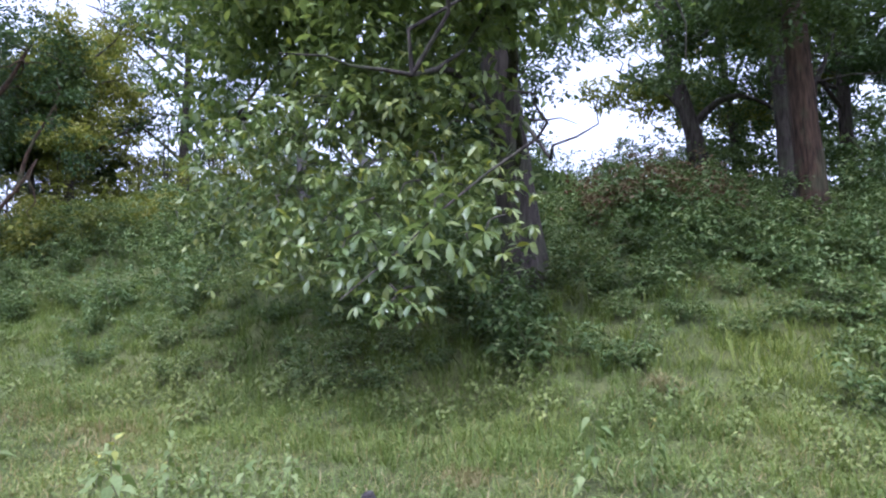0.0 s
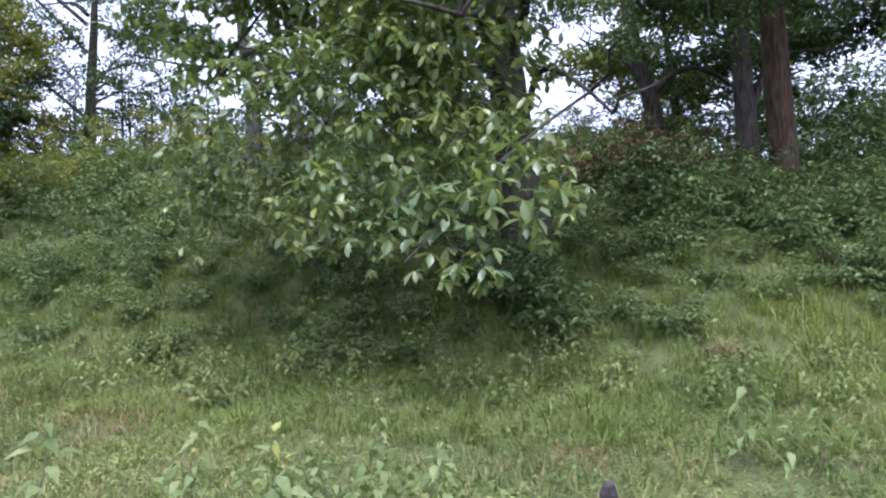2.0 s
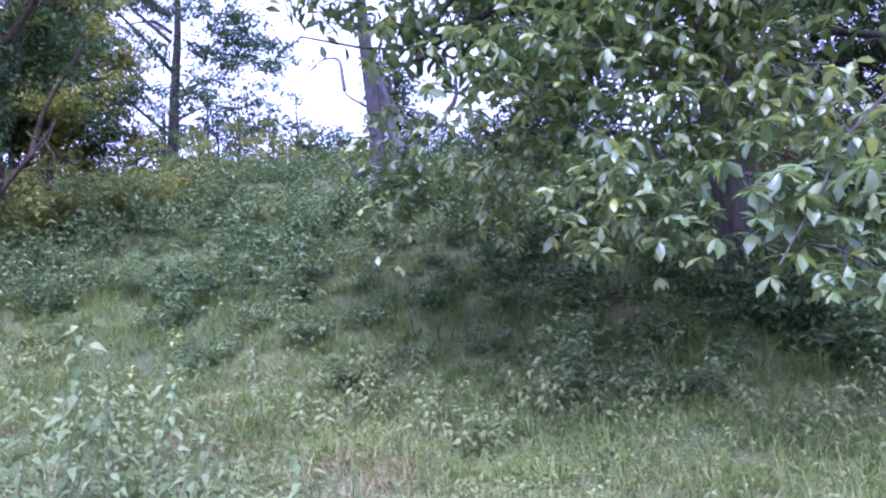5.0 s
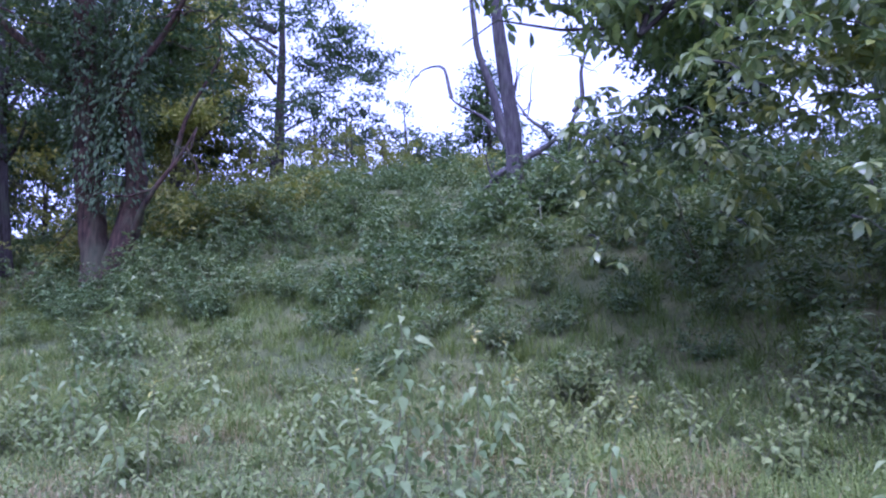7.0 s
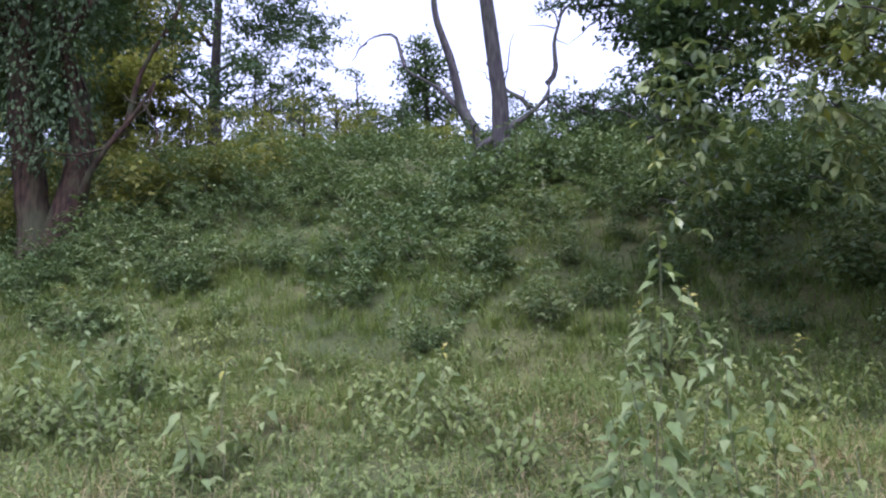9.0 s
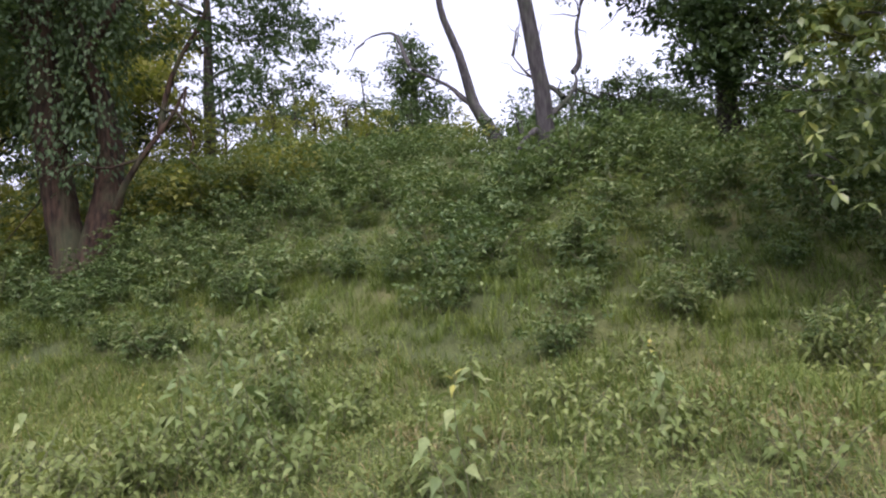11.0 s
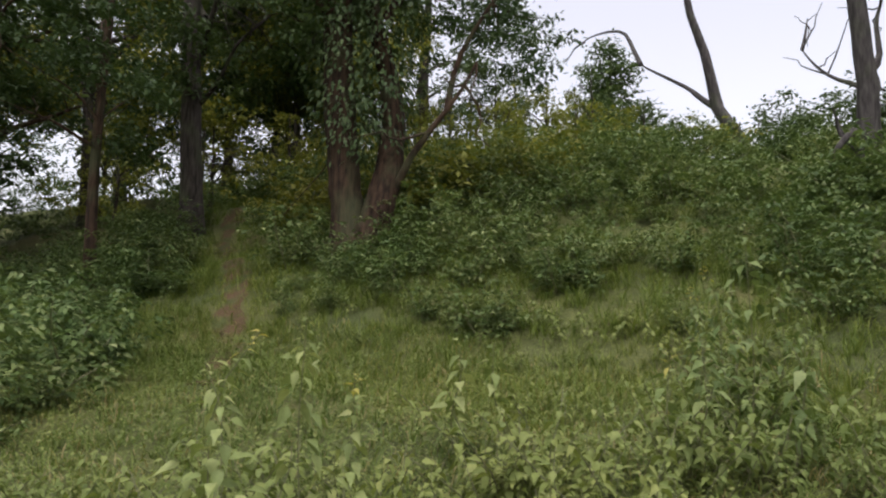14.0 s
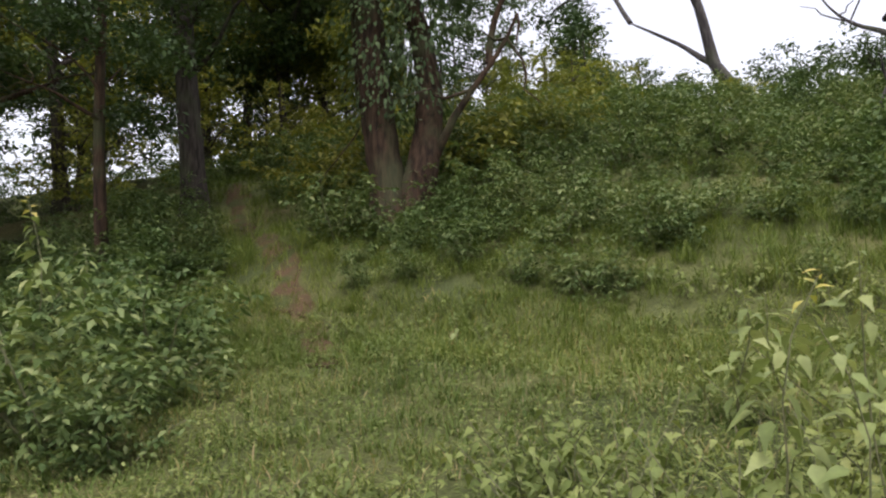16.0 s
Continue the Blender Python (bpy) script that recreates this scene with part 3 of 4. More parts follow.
# small trees standing up from the crest
for x, y, tall, wide, mat, seed in ((-10.5, 31.3, 2.9, 1.3, SUNNY, 141), (-9.3, 32.4, 2.9, 1.4, SUNNY, 142), (-12.3, 35.2, 4.9, 1.7, CROWN, 143), (-14.2, 33.4, 4.0, 1.8, CROWN, 144), (-0.6, 25.9, 2.2, 1.3, CROWN, 145), (1.0, 27.2, 2.2, 1.4, CROWN, 146),
                                    (-0.9, 28.2, 2.4, 1.4, CROWN, 147), (-8.5, 34.0, 4.6, 1.5, CROWN, 148), (-15.4, 33.2, 3.4, 1.6, SUNNY, 149), (-21.6, 35.6, 5.0, 1.9, CROWN, 150), (-6.6, 33.0, 2.8, 1.3, CROWN, 151), (-12.0, 31.0, 2.6, 1.4, SUNNY, 152), (-17.5, 30.0, 3.2, 1.6, SUNNY, 153), (-22.0, 29.0, 3.2, 2.0, SUNNY, 154), (-24.5, 27.5, 3.0, 2.0, SUNNY, 155), (-19.6, 29.8, 3.0, 1.9, SUNNY, 156), (-26.5, 30.0, 3.6, 2.2, SUNNY, 157), (-23.5, 31.5, 4.0, 2.0, CROWN, 158), (-13.6, 38.0, 7.0, 2.3, CROWN, 159), (-11.6, 36.0, 5.4, 1.9, CROWN, 160), (-15.6, 37.0, 6.0, 2.2, CROWN, 161)):
    tree("small_tree", (x, y), [(0, 0, 0, 0.07), (0.05, 0, tall * 0.5, 0.05), (0, 0, tall * 0.95, 0.02)], random_limbs(seed, tall * 0.25, tall * 0.6, wide * 0.7, 6, 0.035),
         [((0, -0.1, tall * 0.3), (wide, wide, tall * 0.25), 620), ((0.2, 0, tall * 0.6), (wide * 0.75, wide * 0.75, tall * 0.2), 420), ((-0.1, 0, tall * 0.88), (wide * 0.4, wide * 0.4, tall * 0.14), 170)], 0.16, mat, BARK, "small bushy tree standing on the crest", seed, group="small trees on the crest")
tree("dark_tree", (0.9, 22.4), [(0, 0, 0, 0.26), (0.1, 0, 3, 0.22), (0, 0, 6, 0.16), (0, 0, 9, 0.06)], random_limbs(81, 2, 6, 3.0, 8, 0.1),
     [((-1.1, -1.2, 2.0), (1.0, 0.9, 1.1), 1500), ((-0.9, -0.9, 3.4), (1.2, 1.0, 0.9), 1400), ((-1.2, 0.3, 3.9), (1.2, 1.2, 0.7), 900), ((-1.8, 0.4, 5.2), (1.8, 1.5, 0.9), 1500), ((1.0, -0.8, 3.4), (1.9, 1.6, 1.1), 1900), ((0.3, -1.2, 1.6), (1.4, 1.0, 1.1), 1500), ((0.2, -1.0, 4.6), (1.6, 1.2, 1.2), 1500), ((0, 0, 6.4), (2.6, 2, 1.2), 1200), ((2.4, 0, 5.4), (1.8, 1.6, 1.0), 700), ((-0.3, 0, 8.2), (2.0, 1.7, 1.0), 800), ((0.4, 0, 2.2), (1.4, 1.2, 0.7), 420)], 0.22, DARK, BARK, "dark spreading tree on the crest", 81)

# ---- bushes ----


def bush_kind(seed, count, leaf, mat, spread=0.75, tall=0.9, label="leafy green bush of small pointed leaves in the undergrowth"):
    """A bush: crooked stems from one root, leaves in tiers along them."""
    r = np.random.default_rng(seed)
    root = tagged(new("bush"), label, "bush", "undergrowth on the bank")
    place, heading = [], []
    for k in range(18):
        a, reach = r.uniform(0, 6.28), r.uniform(0.2, spread)
        tip = np.array((math.cos(a) * reach, math.sin(a) * reach, tall * r.uniform(0.35, 1.35) * (1 - 0.35 * (reach / spread) ** 2)))
        line = bent((0, 0, -0.1), tip, 7, 0.06, 0.04, seed * 50 + k)
        if k < 3:
            child("stem", mesh_from("stem", *tube(line, np.linspace(0.014, 0.004, 7), 5), STEM), root)
        shoots = max(3, count // 108)
        for q in np.append(r.uniform(0.25, 0.95, shoots - 1), 1.0):
            c = np.array([np.interp(q, np.linspace(0, 1, 7), line[:, i]) for i in range(3)])
            if q < 1:
                c += r.normal(size=3) * np.array((0.11, 0.11, 0.05))
            yaw = r.uniform(0, 6.28) + np.arange(6) * 1.05 + r.normal(0, 0.25, 6)
            place.append(c + np.stack([-np.sin(yaw) * 0.02, np.cos(yaw) * 0.02, -0.012 * np.arange(6)], 1))
            heading.append(yaw)
    p, out = np.concatenate(place), np.concatenate(heading)
    child("foliage", mesh_from("foliage", *scatter(SMALL_LEAF, p, out, r.normal(-0.25, 0.3, len(p)), r.normal(0, 0.35, len(p)), leaf * r.uniform(0.55, 1.3, len(p))), mat), root)
    return root


def put(ob, x, y, size=1.0, sink=0.04, turn=None, tall=1.0):
    ob.matrix_basis = Matrix.Translation((x, y, ground_z(x, y) - sink)) @ pose(0, 0, 0, 0, 0, rng.uniform(0, 360) if turn is None else turn) @ Matrix.Diagonal((size, size, size * tall, 1))


def copied(ob, x, y, size=1.0, tall=1.0):
    m = copy_thing(ob, Matrix.Identity(4))
    put(m, x, y, size, tall=tall)
    return m


kinds = [bush_kind(100 + i, 1000, 0.1, BUSH) for i in range(5)] + [bush_kind(110 + i, 760, 0.1, WEED_FAR, 0.8, 0.8, "pale green leafy bush on the bank") for i in range(2)]
# sunlit look comes from the leaf colour; the tree above shades these bushes
sunny = bush_kind(120, 900, 0.1, SUNNY, 0.9, 1.0, "yellow-green leafy bush with sunlight put into its leaf colour")
first = set()


def drop_bush(ob, x, y, size, tall=1.0):
    if ob not in first:
        first.add(ob)
        put(ob, x, y, size, tall=tall)
    else:
        copied(ob, x, y, size, tall)


spots = []
tries = 0
while len(spots) < 225 and tries < 9000:
    tries += 1
    s, u = rng.uniform(-9, 30), rng.uniform(8.2, 17)
    x, y = plan(s, u)
    gap = 0.72 + 0.045 * (u - 8)
    if u < 9.2 + 1.2 * (6 < s < 21) and rng.random() < 0.96 or u < 11 and rng.random() < 0.4:
        continue
    if s < 1.5 and u < 10.5 or trail_distance(x, y) < 0.9 or s > 20.5 and u > 10 and rng.random() < 0.5:
        continue
    if math.hypot(x + 15.2, y - 20.7) < 0.9 or math.hypot(x - BX, y - BY) < 0.6:
        continue
    if any((x - a) ** 2 + (y - b) ** 2 < gap * gap for a, b in spots):
        continue
    spots.append((x, y))
    ob = kinds[rng.integers(0, 5)] if rng.random() < (0.74 if s > 3 else 0.95) else kinds[5 + rng.integers(0, 2)]
    drop_bush(ob, x, y, (0.55 + 0.9 * rng.random() ** 2) * (1 + 0.035 * (u - 8)), rng.uniform(0.75, 1.1))
for x, y in ((-13.2, 22.0), (-12.4, 22.8), (-11.6, 23.5), (-13.8, 23.2), (-12.8, 24.4), (-16.8, 22.6), (-17.2, 24.0), (-16.2, 24.6), (-14.8, 25.0), (-11.0, 25.5)):
    drop_bush(sunny, x, y, rng.uniform(1.5, 2.2))


def thicket(name, label, mat, count, leaves, leaf, s0, s1, u0, u1, h0, h1, seed, lone=0.0, wide=1.2):
    """Undergrowth or woods too far off to pick apart: heaps of leaves of uneven height."""
    r = np.random.default_rng(seed)
    pieces = []
    for _ in range(count):
        x, y = plan(r.uniform(s0, s1), r.uniform(u0, u1))
        if trail_distance(np.array(x), np.array(y)) < 1.2:
            continue
        h = h0 + (h1 - h0) * r.random() ** 1.6
        w = wide * r.uniform(0.6, 1.2)
        pieces.append(clump((x, y, ground_z(x, y) + h * (0.45 + lone)), (w, w, h * 0.55), leaves, leaf, r, -0.2))
    return tagged(new(name, mesh_from(name, *joined(pieces), mat)), label, "undergrowth", kind="stuff")


thicket("bank_undergrowth", "dense dark green undergrowth on the upper bank", BUSH, 300, 480, 0.12, -12, 33, 13.5, 25, 0.7, 1.8, 301, 0, 0.85)
thicket("bank_undergrowth", "paler leafy undergrowth on the upper bank", WEED_FAR, 50, 460, 0.11, 2, 30, 15, 22, 0.5, 1.4, 302, 0, 0.7)
thicket("crest_thicket", "dark ragged thicket along the crest", CROWN, 70, 620, 0.17, 3, 30, 25, 34, 0.8, 3.0, 303, 0.05, 1.5)
thicket("crest_thicket", "dark ragged thicket along the crest towards the start", CROWN, 30, 620, 0.18, -16, 2, 24, 32, 1.5, 3.2, 308, 0.1, 1.6)
thicket("crest_thicket", "yellow-green thicket behind the crest", SUNNY, 34, 420, 0.18, 17, 42, 22, 33, 1.2, 3.2, 304, 0.1, 1.5)
thicket("distant_woods", "distant dark tree crowns beyond the crest", CROWN, 75, 560, 0.32, -30, 4, 30, 50, 3, 11, 305, 0.2, 2.6)
thicket("distant_woods", "distant dark tree crowns behind the trail", DARK, 42, 500, 0.32, 36, 64, 12, 48, 2, 9, 306, 0.1, 2.6)
thicket("distant_woods", "paler tree crowns in the woods behind the crest", CROWN, 34, 460, 0.28, 33, 52, 22, 44, 2, 6, 313, 0.05, 2.0)
thicket("distant_woods", "dark tree crowns past the start of the walk", DARK, 22, 620, 0.28, -22, -8, 14, 34, 2, 8, 307, 0.2, 2.2)
thicket("crest_thicket", "small ragged trees behind the crest", CROWN, 22, 520, 0.2, 20, 33, 28, 36, 2.2, 5.0, 310, 0.1, 1.1)
thicket("crest_thicket", "small pale green trees behind the crest", SUNNY, 10, 420, 0.2, 20, 30, 27, 33, 1.6, 3.6, 311, 0.1, 1.0)
thicket("crest_thicket", "dark small trees on the crest by the dead trees", CROWN, 20, 520, 0.19, 9, 16, 26, 33, 1.4, 3.4, 312, 0.1, 1.1)
thicket("side_undergrowth", "low dark undergrowth beyond the trail", BUSH, 120, 460, 0.11, 23.5, 42, 5, 17, 0.5, 1.4, 309)
# taller growth by the twin-stemmed tree, beside the trail and at both ends
for x, y, size in ((-14.2, 18.4, 1.0), (-14.8, 18.9, 0.9), (-13.4, 18.2, 1.0), (-13.9, 17.6, 0.8), (-12.6, 17.6, 1.0), (-11.8, 18.4, 1.1), (-12.9, 19.0, 1.2), (-13.2, 16.6, 0.7), (-11.2, 17.2, 0.9), (-14.0, 19.6, 1.1), (-12.2, 16.2, 0.7), (-17.7, 15.9, 1.25), (-17.4, 14.6, 1.3), (-17.0, 13.6, 1.2), (-17.9, 13.0, 1.4), (-17.2, 12.4, 1.1), (-18.4, 15.6, 1.4), (-16.6, 12.0, 0.9),
                   (-18.9, 17.5, 1.2), (-19.5, 19.0, 1.3), (-19.2, 16.6, 1.4), (-20.4, 17.6, 1.6), (-18.0, 11.6, 1.2), (-19.2, 13.6, 1.5), (4.7, 7.7, 1.0), (5.3, 8.4, 1.2), (-3.4, 20.6, 1.5), (-5.4, 20.4, 1.6), (-4.6, 19.8, 1.7), (-2.6, 21.2, 1.6), (-4.1, 20.2, 1.7), (-12.0, 20.0, 1.1), (10.5, 16.6, 2.0), (11.5, 17.8, 2.4), (10.0, 15.4, 1.6), (12.0, 15.8, 2.2), (9.4, 14.0, 1.4), (3.2, 11.6, 1.1), (4.4, 12.4, 1.3), (5.6, 12.0, 1.2), (6.6, 13.0, 1.4), (7.6, 12.4, 1.2), (5.2, 13.6, 1.3), (6.4, 14.6, 1.4), (3.8, 13.8, 1.1), (7.6, 14.4, 1.2), (8.6, 12.8, 1.3), (6.2, 10.6, 0.9)):
    drop_bush(kinds[rng.integers(0, 5 if x > 0 or x < -16 else 7)], x, y, size)
dry = bush_kind(130, 1000, 0.075, RUST, 1.0, 0.8, "withered reddish-brown brushwood on the bank")
for i, (x, y) in enumerate(((4.5, 16.2), (5.3, 16.0), (3.7, 16.5), (6.0, 16.4), (5.0, 17.0))):
    drop_bush(dry, x, y, 1.75)

# ---- tall weeds on the verge ----


def weed_kind(seed, tall, leaves, leaf, single, stems=1, label="tall pale green weed with pointed leaves in pairs"):
    """A weed: upright stems, leaves in pairs up to a tuft; single leaves are meshes of their own."""
    r = np.random.default_rng(seed)
    root = tagged(new("weed"), label, "plant", "weeds on the verge")
    shape = leaf_shape(1.0, 0.52, 0.25, 0.4, 0.28, 4, 1.35)
    sizes = [mesh_from("leaf", shape[0] * leaf * k, shape[1], WEED) for k in (0.5, 0.8, 1.05)]
    young = mesh_from("leaf", shape[0] * leaf * 0.6, shape[1], YOUNG)
    rows = []
    for j in range(stems):
        spread = 0.1 if stems == 1 else 0.55
        up = tall * (1 if stems == 1 else r.uniform(0.6, 1.05))
        line = bent((0, 0, -0.05), (r.normal(0, spread) * tall, r.normal(0, spread) * tall, up), 8, 0, 0.03, seed * 9 + j)
        child("stem", mesh_from("stem", *tube(line, np.linspace(0.006 if stems == 1 else 0.004, 0.002, 8), 6), STEM), root)
        for k in range(leaves):
            q = 0.15 + 0.85 * (k / (leaves - 1)) ** 0.9
            c = np.array([np.interp(q, np.linspace(0, 1, 8), line[:, i]) for i in range(3)])
            yaw = (k % 2) * math.pi + (k // 2) * 1.57 + r.normal(0, 0.3)
            reach = 0.16 * (1 - q) * r.uniform(0.2, 1.6) * tall
            c = c + np.array((-math.sin(yaw), math.cos(yaw), 0.35)) * reach
            rows.append((c, yaw, r.normal(-0.2 if q < 0.92 else 0.2, 0.35), r.normal(0, 0.3), 0 if q > 0.93 else 1 if q > 0.8 or q < 0.3 else 2))
    if single:
        for c, yaw, pitch, roll, si in rows:
            ob = child("leaf", young if si == 0 and seed % 3 == 0 else sizes[si], root)
            ob.matrix_basis = Matrix.Translation(Vector(c)) @ Matrix([list(w) for w in turns(np.array([yaw]), np.array([pitch]), np.array([roll]))[0]]).to_4x4()
    else:
        c, yaw, pitch, roll, si = (np.array([w[k] for w in rows]) for k in range(5))
        child("foliage", mesh_from("foliage", *scatter(shape, c, yaw, pitch, roll, leaf * np.array((0.5, 0.8, 1.05))[si]), WEED_LOW), root)
    return root


tall_kinds = [weed_kind(200 + i, 1.4, 56, 0.1, True) for i in range(3)]
mid_kinds = [weed_kind(206 + i, 0.75, 24, 0.122, True) for i in range(3)]
low_kinds = [weed_kind(212 + i, 0.5, 18, 0.078, False, 5, "low bushy pale green weed with pointed leaves") for i in range(5)]
# upright weeds that stand out, with the height of their tips
used = set()
for i, (x, y, top) in enumerate(((-6.08, 7.76, 1.55), (-5.75, 8.1, 1.3), (-6.3, 7.6, 1.1), (-10.15, 12.04, 1.92), (-10.35, 11.8, 1.5), (-10.6, 11.5, 1.25), (-1.62, 4.26, 0.9), (-1.95, 4.6, 0.7), (-4.43, 6.12, 0.95), (-12.98, 9.42, 1.08), (-13.35, 9.3, 1.02), (-13.0, 9.1, 0.9),
                                 (-12.06, 11.8, 0.9), (-8.58, 9.68, 0.85), (-7.09, 10.05, 0.86), (-8.4, 10.58, 0.95), (-6.8, 10.58, 0.85), (-10.1, 11.2, 0.98), (-12.4, 11.6, 0.92), (-5.37, 9.97, 1.2), (-2.82, 5.9, 0.6), (-14.15, 14.4, 0.85), (-17.6, 12.9, 1.9), (1.2, 5.9, 0.75), (-3.6, 5.5, 0.75), (-5.2, 7.0, 0.95), (-10.0, 12.2, 1.6), (-10.25, 12.15, 1.4), (-10.45, 11.95, 1.35), (-9.95, 11.9, 1.3), (-10.75, 11.3, 1.0), (-11.0, 11.1, 0.85), (-6.2, 7.95, 1.25), (-5.95, 7.6, 1.1), (-5.6, 7.9, 1.05), (-6.45, 7.4, 0.9), (-8.75, 9.5, 0.75), (-12.7, 9.6, 0.85), (-17.3, 13.2, 1.5), (-1.2, 5.45, 0.5), (-2.15, 5.5, 0.4), (-1.9, 5.65, 0.42), (-2.35, 5.4, 0.36), (-2.8, 5.6, 0.42), (-1.35, 4.7, 0.6), (0.95, 5.0, 0.5), (1.5, 5.6, 0.6))):
    h = max(0.35, top - ground_z(x, y))
    ob = (tall_kinds if h > 0.95 else mid_kinds)[i % 3]
    size = h / (1.4 if h > 0.95 else 0.75)
    if ob in used:
        copied(ob, x, y, size)
    else:
        used.add(ob)
        put(ob, x, y, size)
# drifts of lower weeds: stretches along the walk and away from it
k = 0
for s0, s1, u0, u1, count, size in ((15.0, 17.2, 2.2, 3.6, 27, 1.1), (14.4, 16.4, 3.6, 5.2, 22, 1.1), (13.2, 14.8, 4.4, 6.2, 16, 1.1), (17.2, 18.6, 2.3, 3.1, 12, 0.8), (7.8, 9.6, 3.2, 4.8, 24, 1.0), (9.8, 12.4, 4.2, 6.0, 18, 0.9), (2.6, 4.6, 2.8, 4.1, 20, 1.0), (-1.5, 0.6, 4.0, 5.6, 8, 0.7),
                                     (6.2, 9.5, 6.6, 9.0, 26, 1.0), (0.0, 6.0, 7.0, 9.0, 26, 0.9), (10.0, 17.0, 6.0, 9.0, 34, 0.9), (-7.0, 0.0, 5.0, 8.5, 30, 1.0), (17.0, 21.0, 6.0, 9.0, 16, 0.7), (12.0, 15.5, 2.5, 4.4, 10, 0.8)):
    for _ in range(count):
        x, y = plan(rng.uniform(s0, s1), rng.uniform(u0, u1))
        if trail_distance(x, y) < 0.5:
            continue
        z = rng.uniform(0.75, 1.3) * size
        if k < 5:
            put(low_kinds[k], x, y, z)
        else:
            copied(low_kinds[k % 5], x, y, z)
        k += 1

# ---- an old post at the verge ----
px, py = -0.46, 4.42
r = np.random.default_rng(3)
post = new("old_post", mesh_from("old_post", *tube([(0, 0, -0.1), (0, 0, 0.1), (0.01, 0, 0.3), (0.015, 0, 0.46), (0.015, 0, 0.5), (0.01, 0, 0.49)], (0.06, 0.056, 0.054, 0.05, 0.034, 0.002), 9, 0.12, 4), POST, False))
post.matrix_basis = pose(px, py, ground_z(px, py), 3, -4, 20)
tagged(post, "short weathered grey-brown wooden post in the grass", "post")

# ---- grass ----


def grass(name, label, count, s0, s1, u0, u1, h0, h1, width, mat, clumped, seed, keep=None):
    """Blades, each bent over along its length to a point."""
    r = np.random.default_rng(seed)
    tufts = max(1, count // clumped)
    ts, tu = r.uniform(s0, s1, tufts), u0 + (u1 - u0) * r.uniform(0, 1, tufts) ** 1.15
    th = r.uniform(0.7, 1.3, tufts)
    pick = r.integers(0, tufts, count)
    x, y = plan(ts[pick], tu[pick])
    x, y = x + r.normal(0, 0.06, count), y + r.normal(0, 0.06, count)
    ok = (trail_distance(x, y) > 0.28) | (r.random(count) < 0.45)
    if keep is not None:
        ok &= keep(x, y, r)
    x, y, pick = x[ok], y[ok], pick[ok]
    m = len(x)
    z = height(x, y) - 0.02
    h = (h0 + (h1 - h0) * r.random(m)) * th[pick]
    a, lean = r.uniform(0, 2 * np.pi, m), r.uniform(0.2, 1.7, m)
    dx, dy, wx, wy = np.cos(a), np.sin(a), -np.sin(a), np.cos(a)
    w = width * r.uniform(0.6, 1.3, m)
    rows = []
    for q, k in ((0, 1.0), (0.55, 0.85), (1.0, 0)):
        bx, by, bzz = x + dx * lean * h * q * q, y + dy * lean * h * q * q, z + h * (q - 0.34 * lean * q * q)
        if k == 0:
            rows.append(np.stack([bx, by, bzz], 1))
        else:
            rows += [np.stack([bx - wx * w * k / 2, by - wy * w * k / 2, bzz], 1), np.stack([bx + wx * w * k / 2, by + wy * w * k / 2, bzz], 1)]
    v = np.stack(rows, 1).reshape(-1, 3)
    f = (np.array([(0, 1, 3), (0, 3, 2), (2, 3, 4)])[None] + (np.arange(m) * 5)[:, None, None]).reshape(-1, 3)
    return tagged(new(name, mesh_from(name, v, f, mat)), label, "grass", kind="stuff")


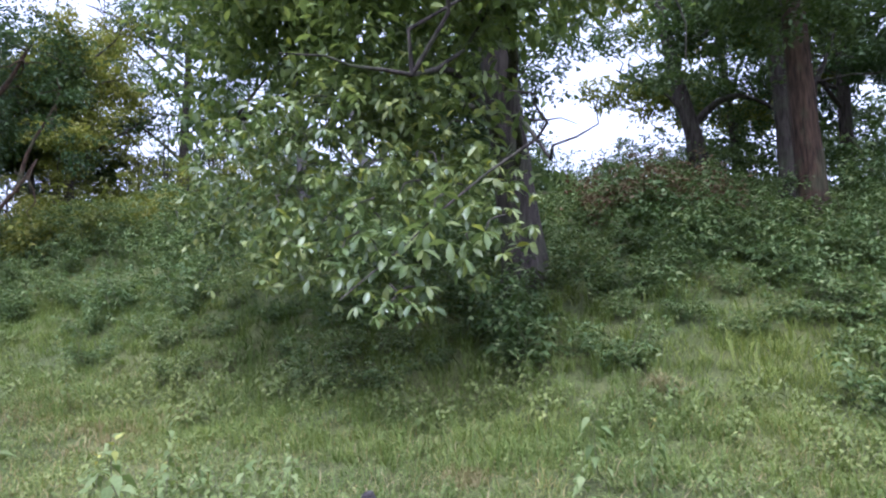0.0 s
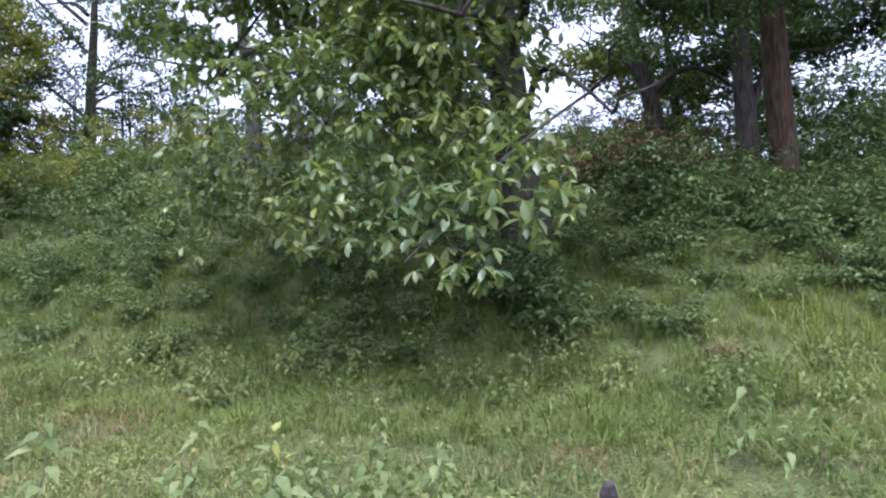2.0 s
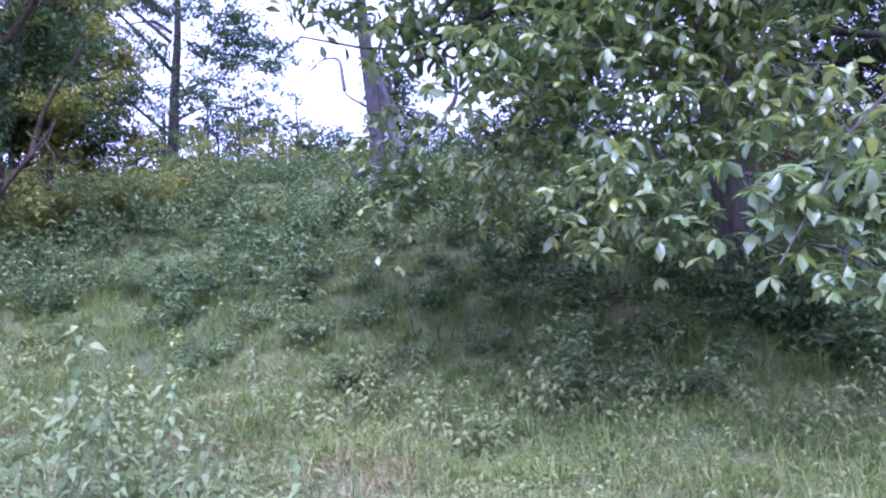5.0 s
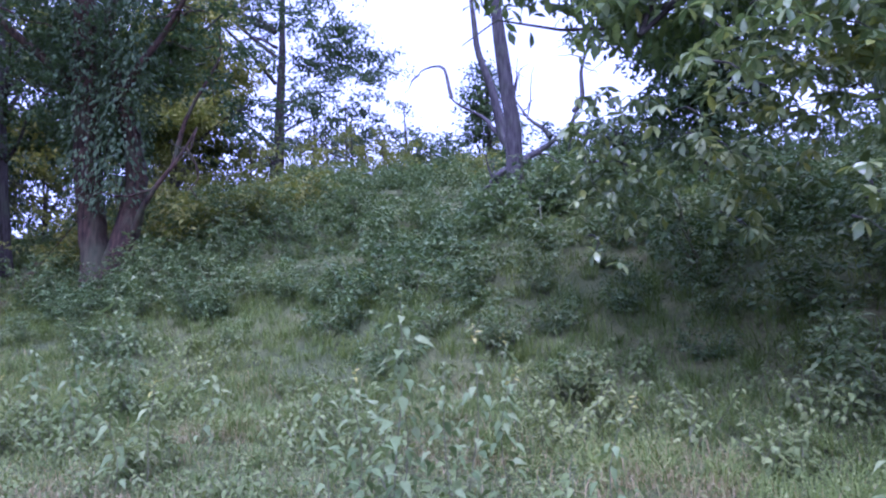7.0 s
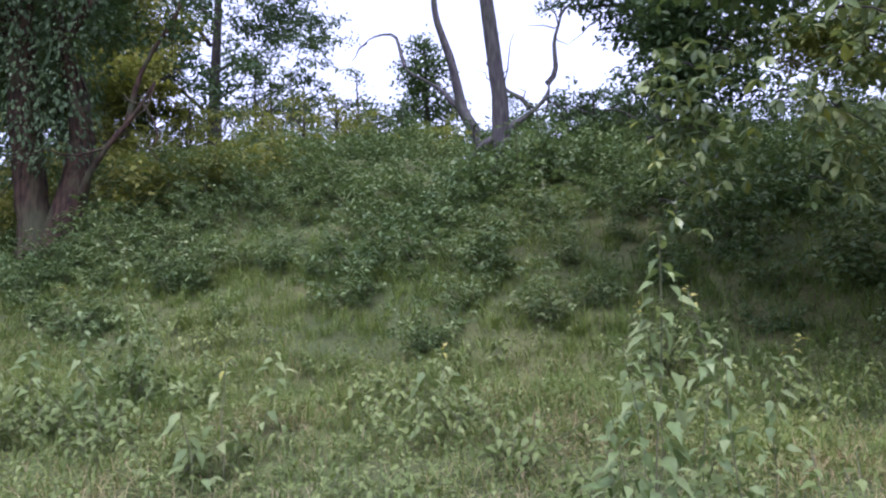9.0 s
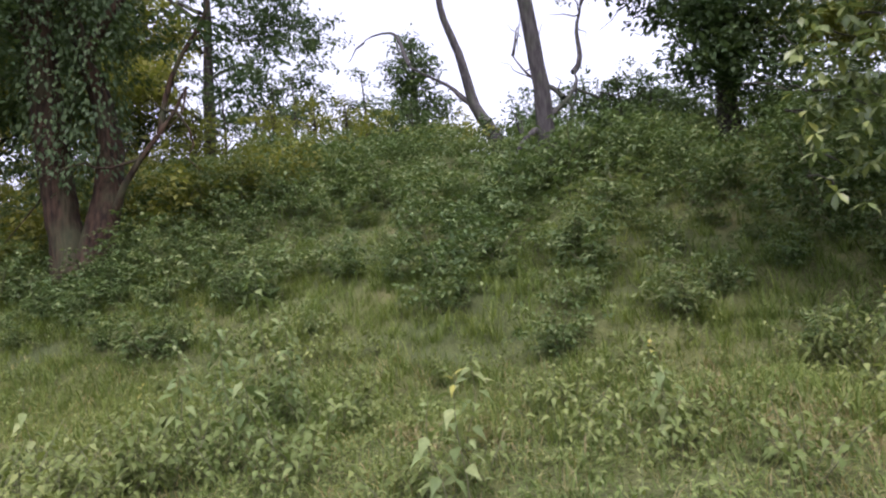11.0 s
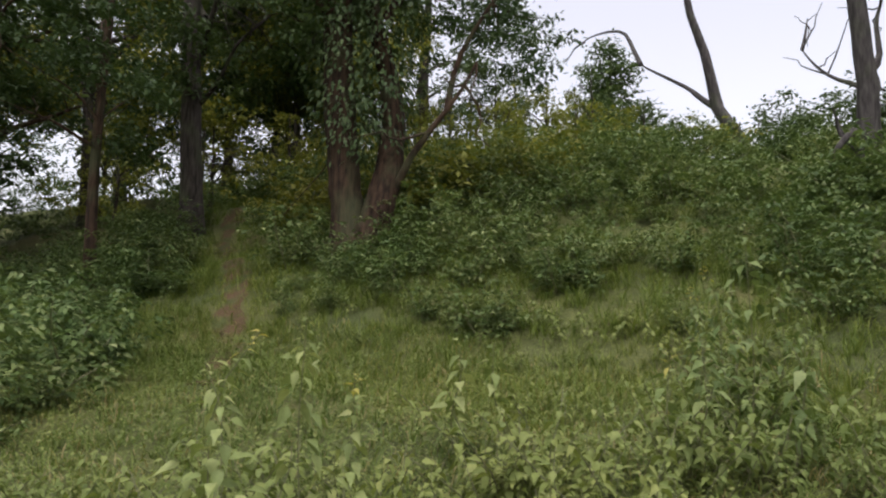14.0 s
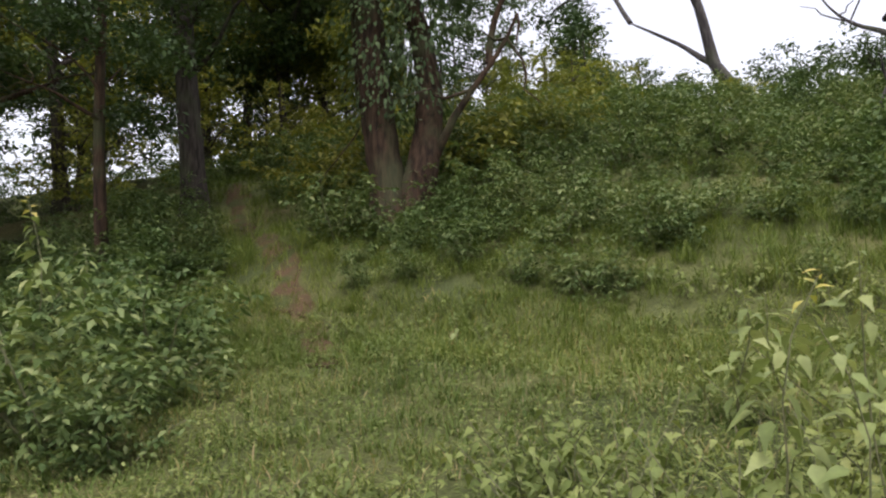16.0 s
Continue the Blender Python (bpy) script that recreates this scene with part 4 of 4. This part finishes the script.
grass("verge_grass", "short rough grass mixed with dry stalks on the verge", 165000, -6, 25, 0.8, 8.4, 0.08, 0.2, 0.0105, GRASS, 9, 1)
grass("tall_grass", "taller lush green grass at the foot of the bank", 80000, -8, 27, 5.9, 11.5, 0.1, 0.3, 0.0105, LUSH, 14, 2)
grass("bank_grass", "long green grass between the bushes on the bank", 65000, -10, 32, 9, 19, 0.18, 0.45, 0.013, LUSH, 16, 3)
grass("verge_grass", "short rough grass on the near side of the walk", 14000, -8, 25, -6, 1.0, 0.06, 0.14, 0.012, GRASS, 9, 4)


def withered(x, y, r):
    n = np.sin(1.9 * x + 0.7 * y) * np.sin(1.3 * y - 0.8 * x + 2) + np.sin(3.1 * x) * np.sin(2.7 * y) * 0.5
    return n + r.normal(0, 0.25, len(x)) > 0.35


grass("dry_grass", "patches of withered straw-coloured grass", 17000, 7, 13, 3.8, 8.4, 0.08, 0.22, 0.008, STRAW, 7, 5, withered)
grass("dry_grass", "tufts of withered straw-coloured grass", 5000, -3, 7, 2.6, 7.4, 0.06, 0.16, 0.007, STRAW, 10, 6, withered)
grass("dry_grass", "small flattened patch of bleached straw", 1500, 2.5, 2.95, 5.6, 5.95, 0.04, 0.12, 0.008, STRAW, 12, 8)
grass("dry_grass", "tuft of bleached straw at the foot of the bank", 700, 1.25, 1.55, 8.5, 8.8, 0.1, 0.3, 0.009, STRAW, 20, 9)


def herbs(name, label, count, s0, s1, u0, u1, mat, seed):
    """Small leaves of creeping plants lying among the grass, in patches."""
    r = np.random.default_rng(seed)
    patch = r.integers(0, count // 60, count)
    ps, pu, reach = r.uniform(s0, s1, count // 60), r.uniform(u0, u1, count // 60), r.uniform(0.08, 0.3, count // 60)
    x, y = plan(ps[patch] + r.normal(size=count) * reach[patch], pu[patch] + r.normal(size=count) * reach[patch])
    place = np.stack([x, y, height(x, y) + r.uniform(0.02, 0.13, count)], 1)
    v, f = scatter(QUAD_LEAF, place, r.uniform(0, 6.28, count), r.normal(0, 0.35, count), r.normal(0, 0.35, count), r.uniform(0.025, 0.06, count))
    return tagged(new(name, mesh_from(name, v, f, mat)), label, "plant", kind="stuff")


herbs("ground_herbs", "small creeping green leaves among the grass", 60000, -5, 24, 2.2, 8.0, WEED_LOW, 7)
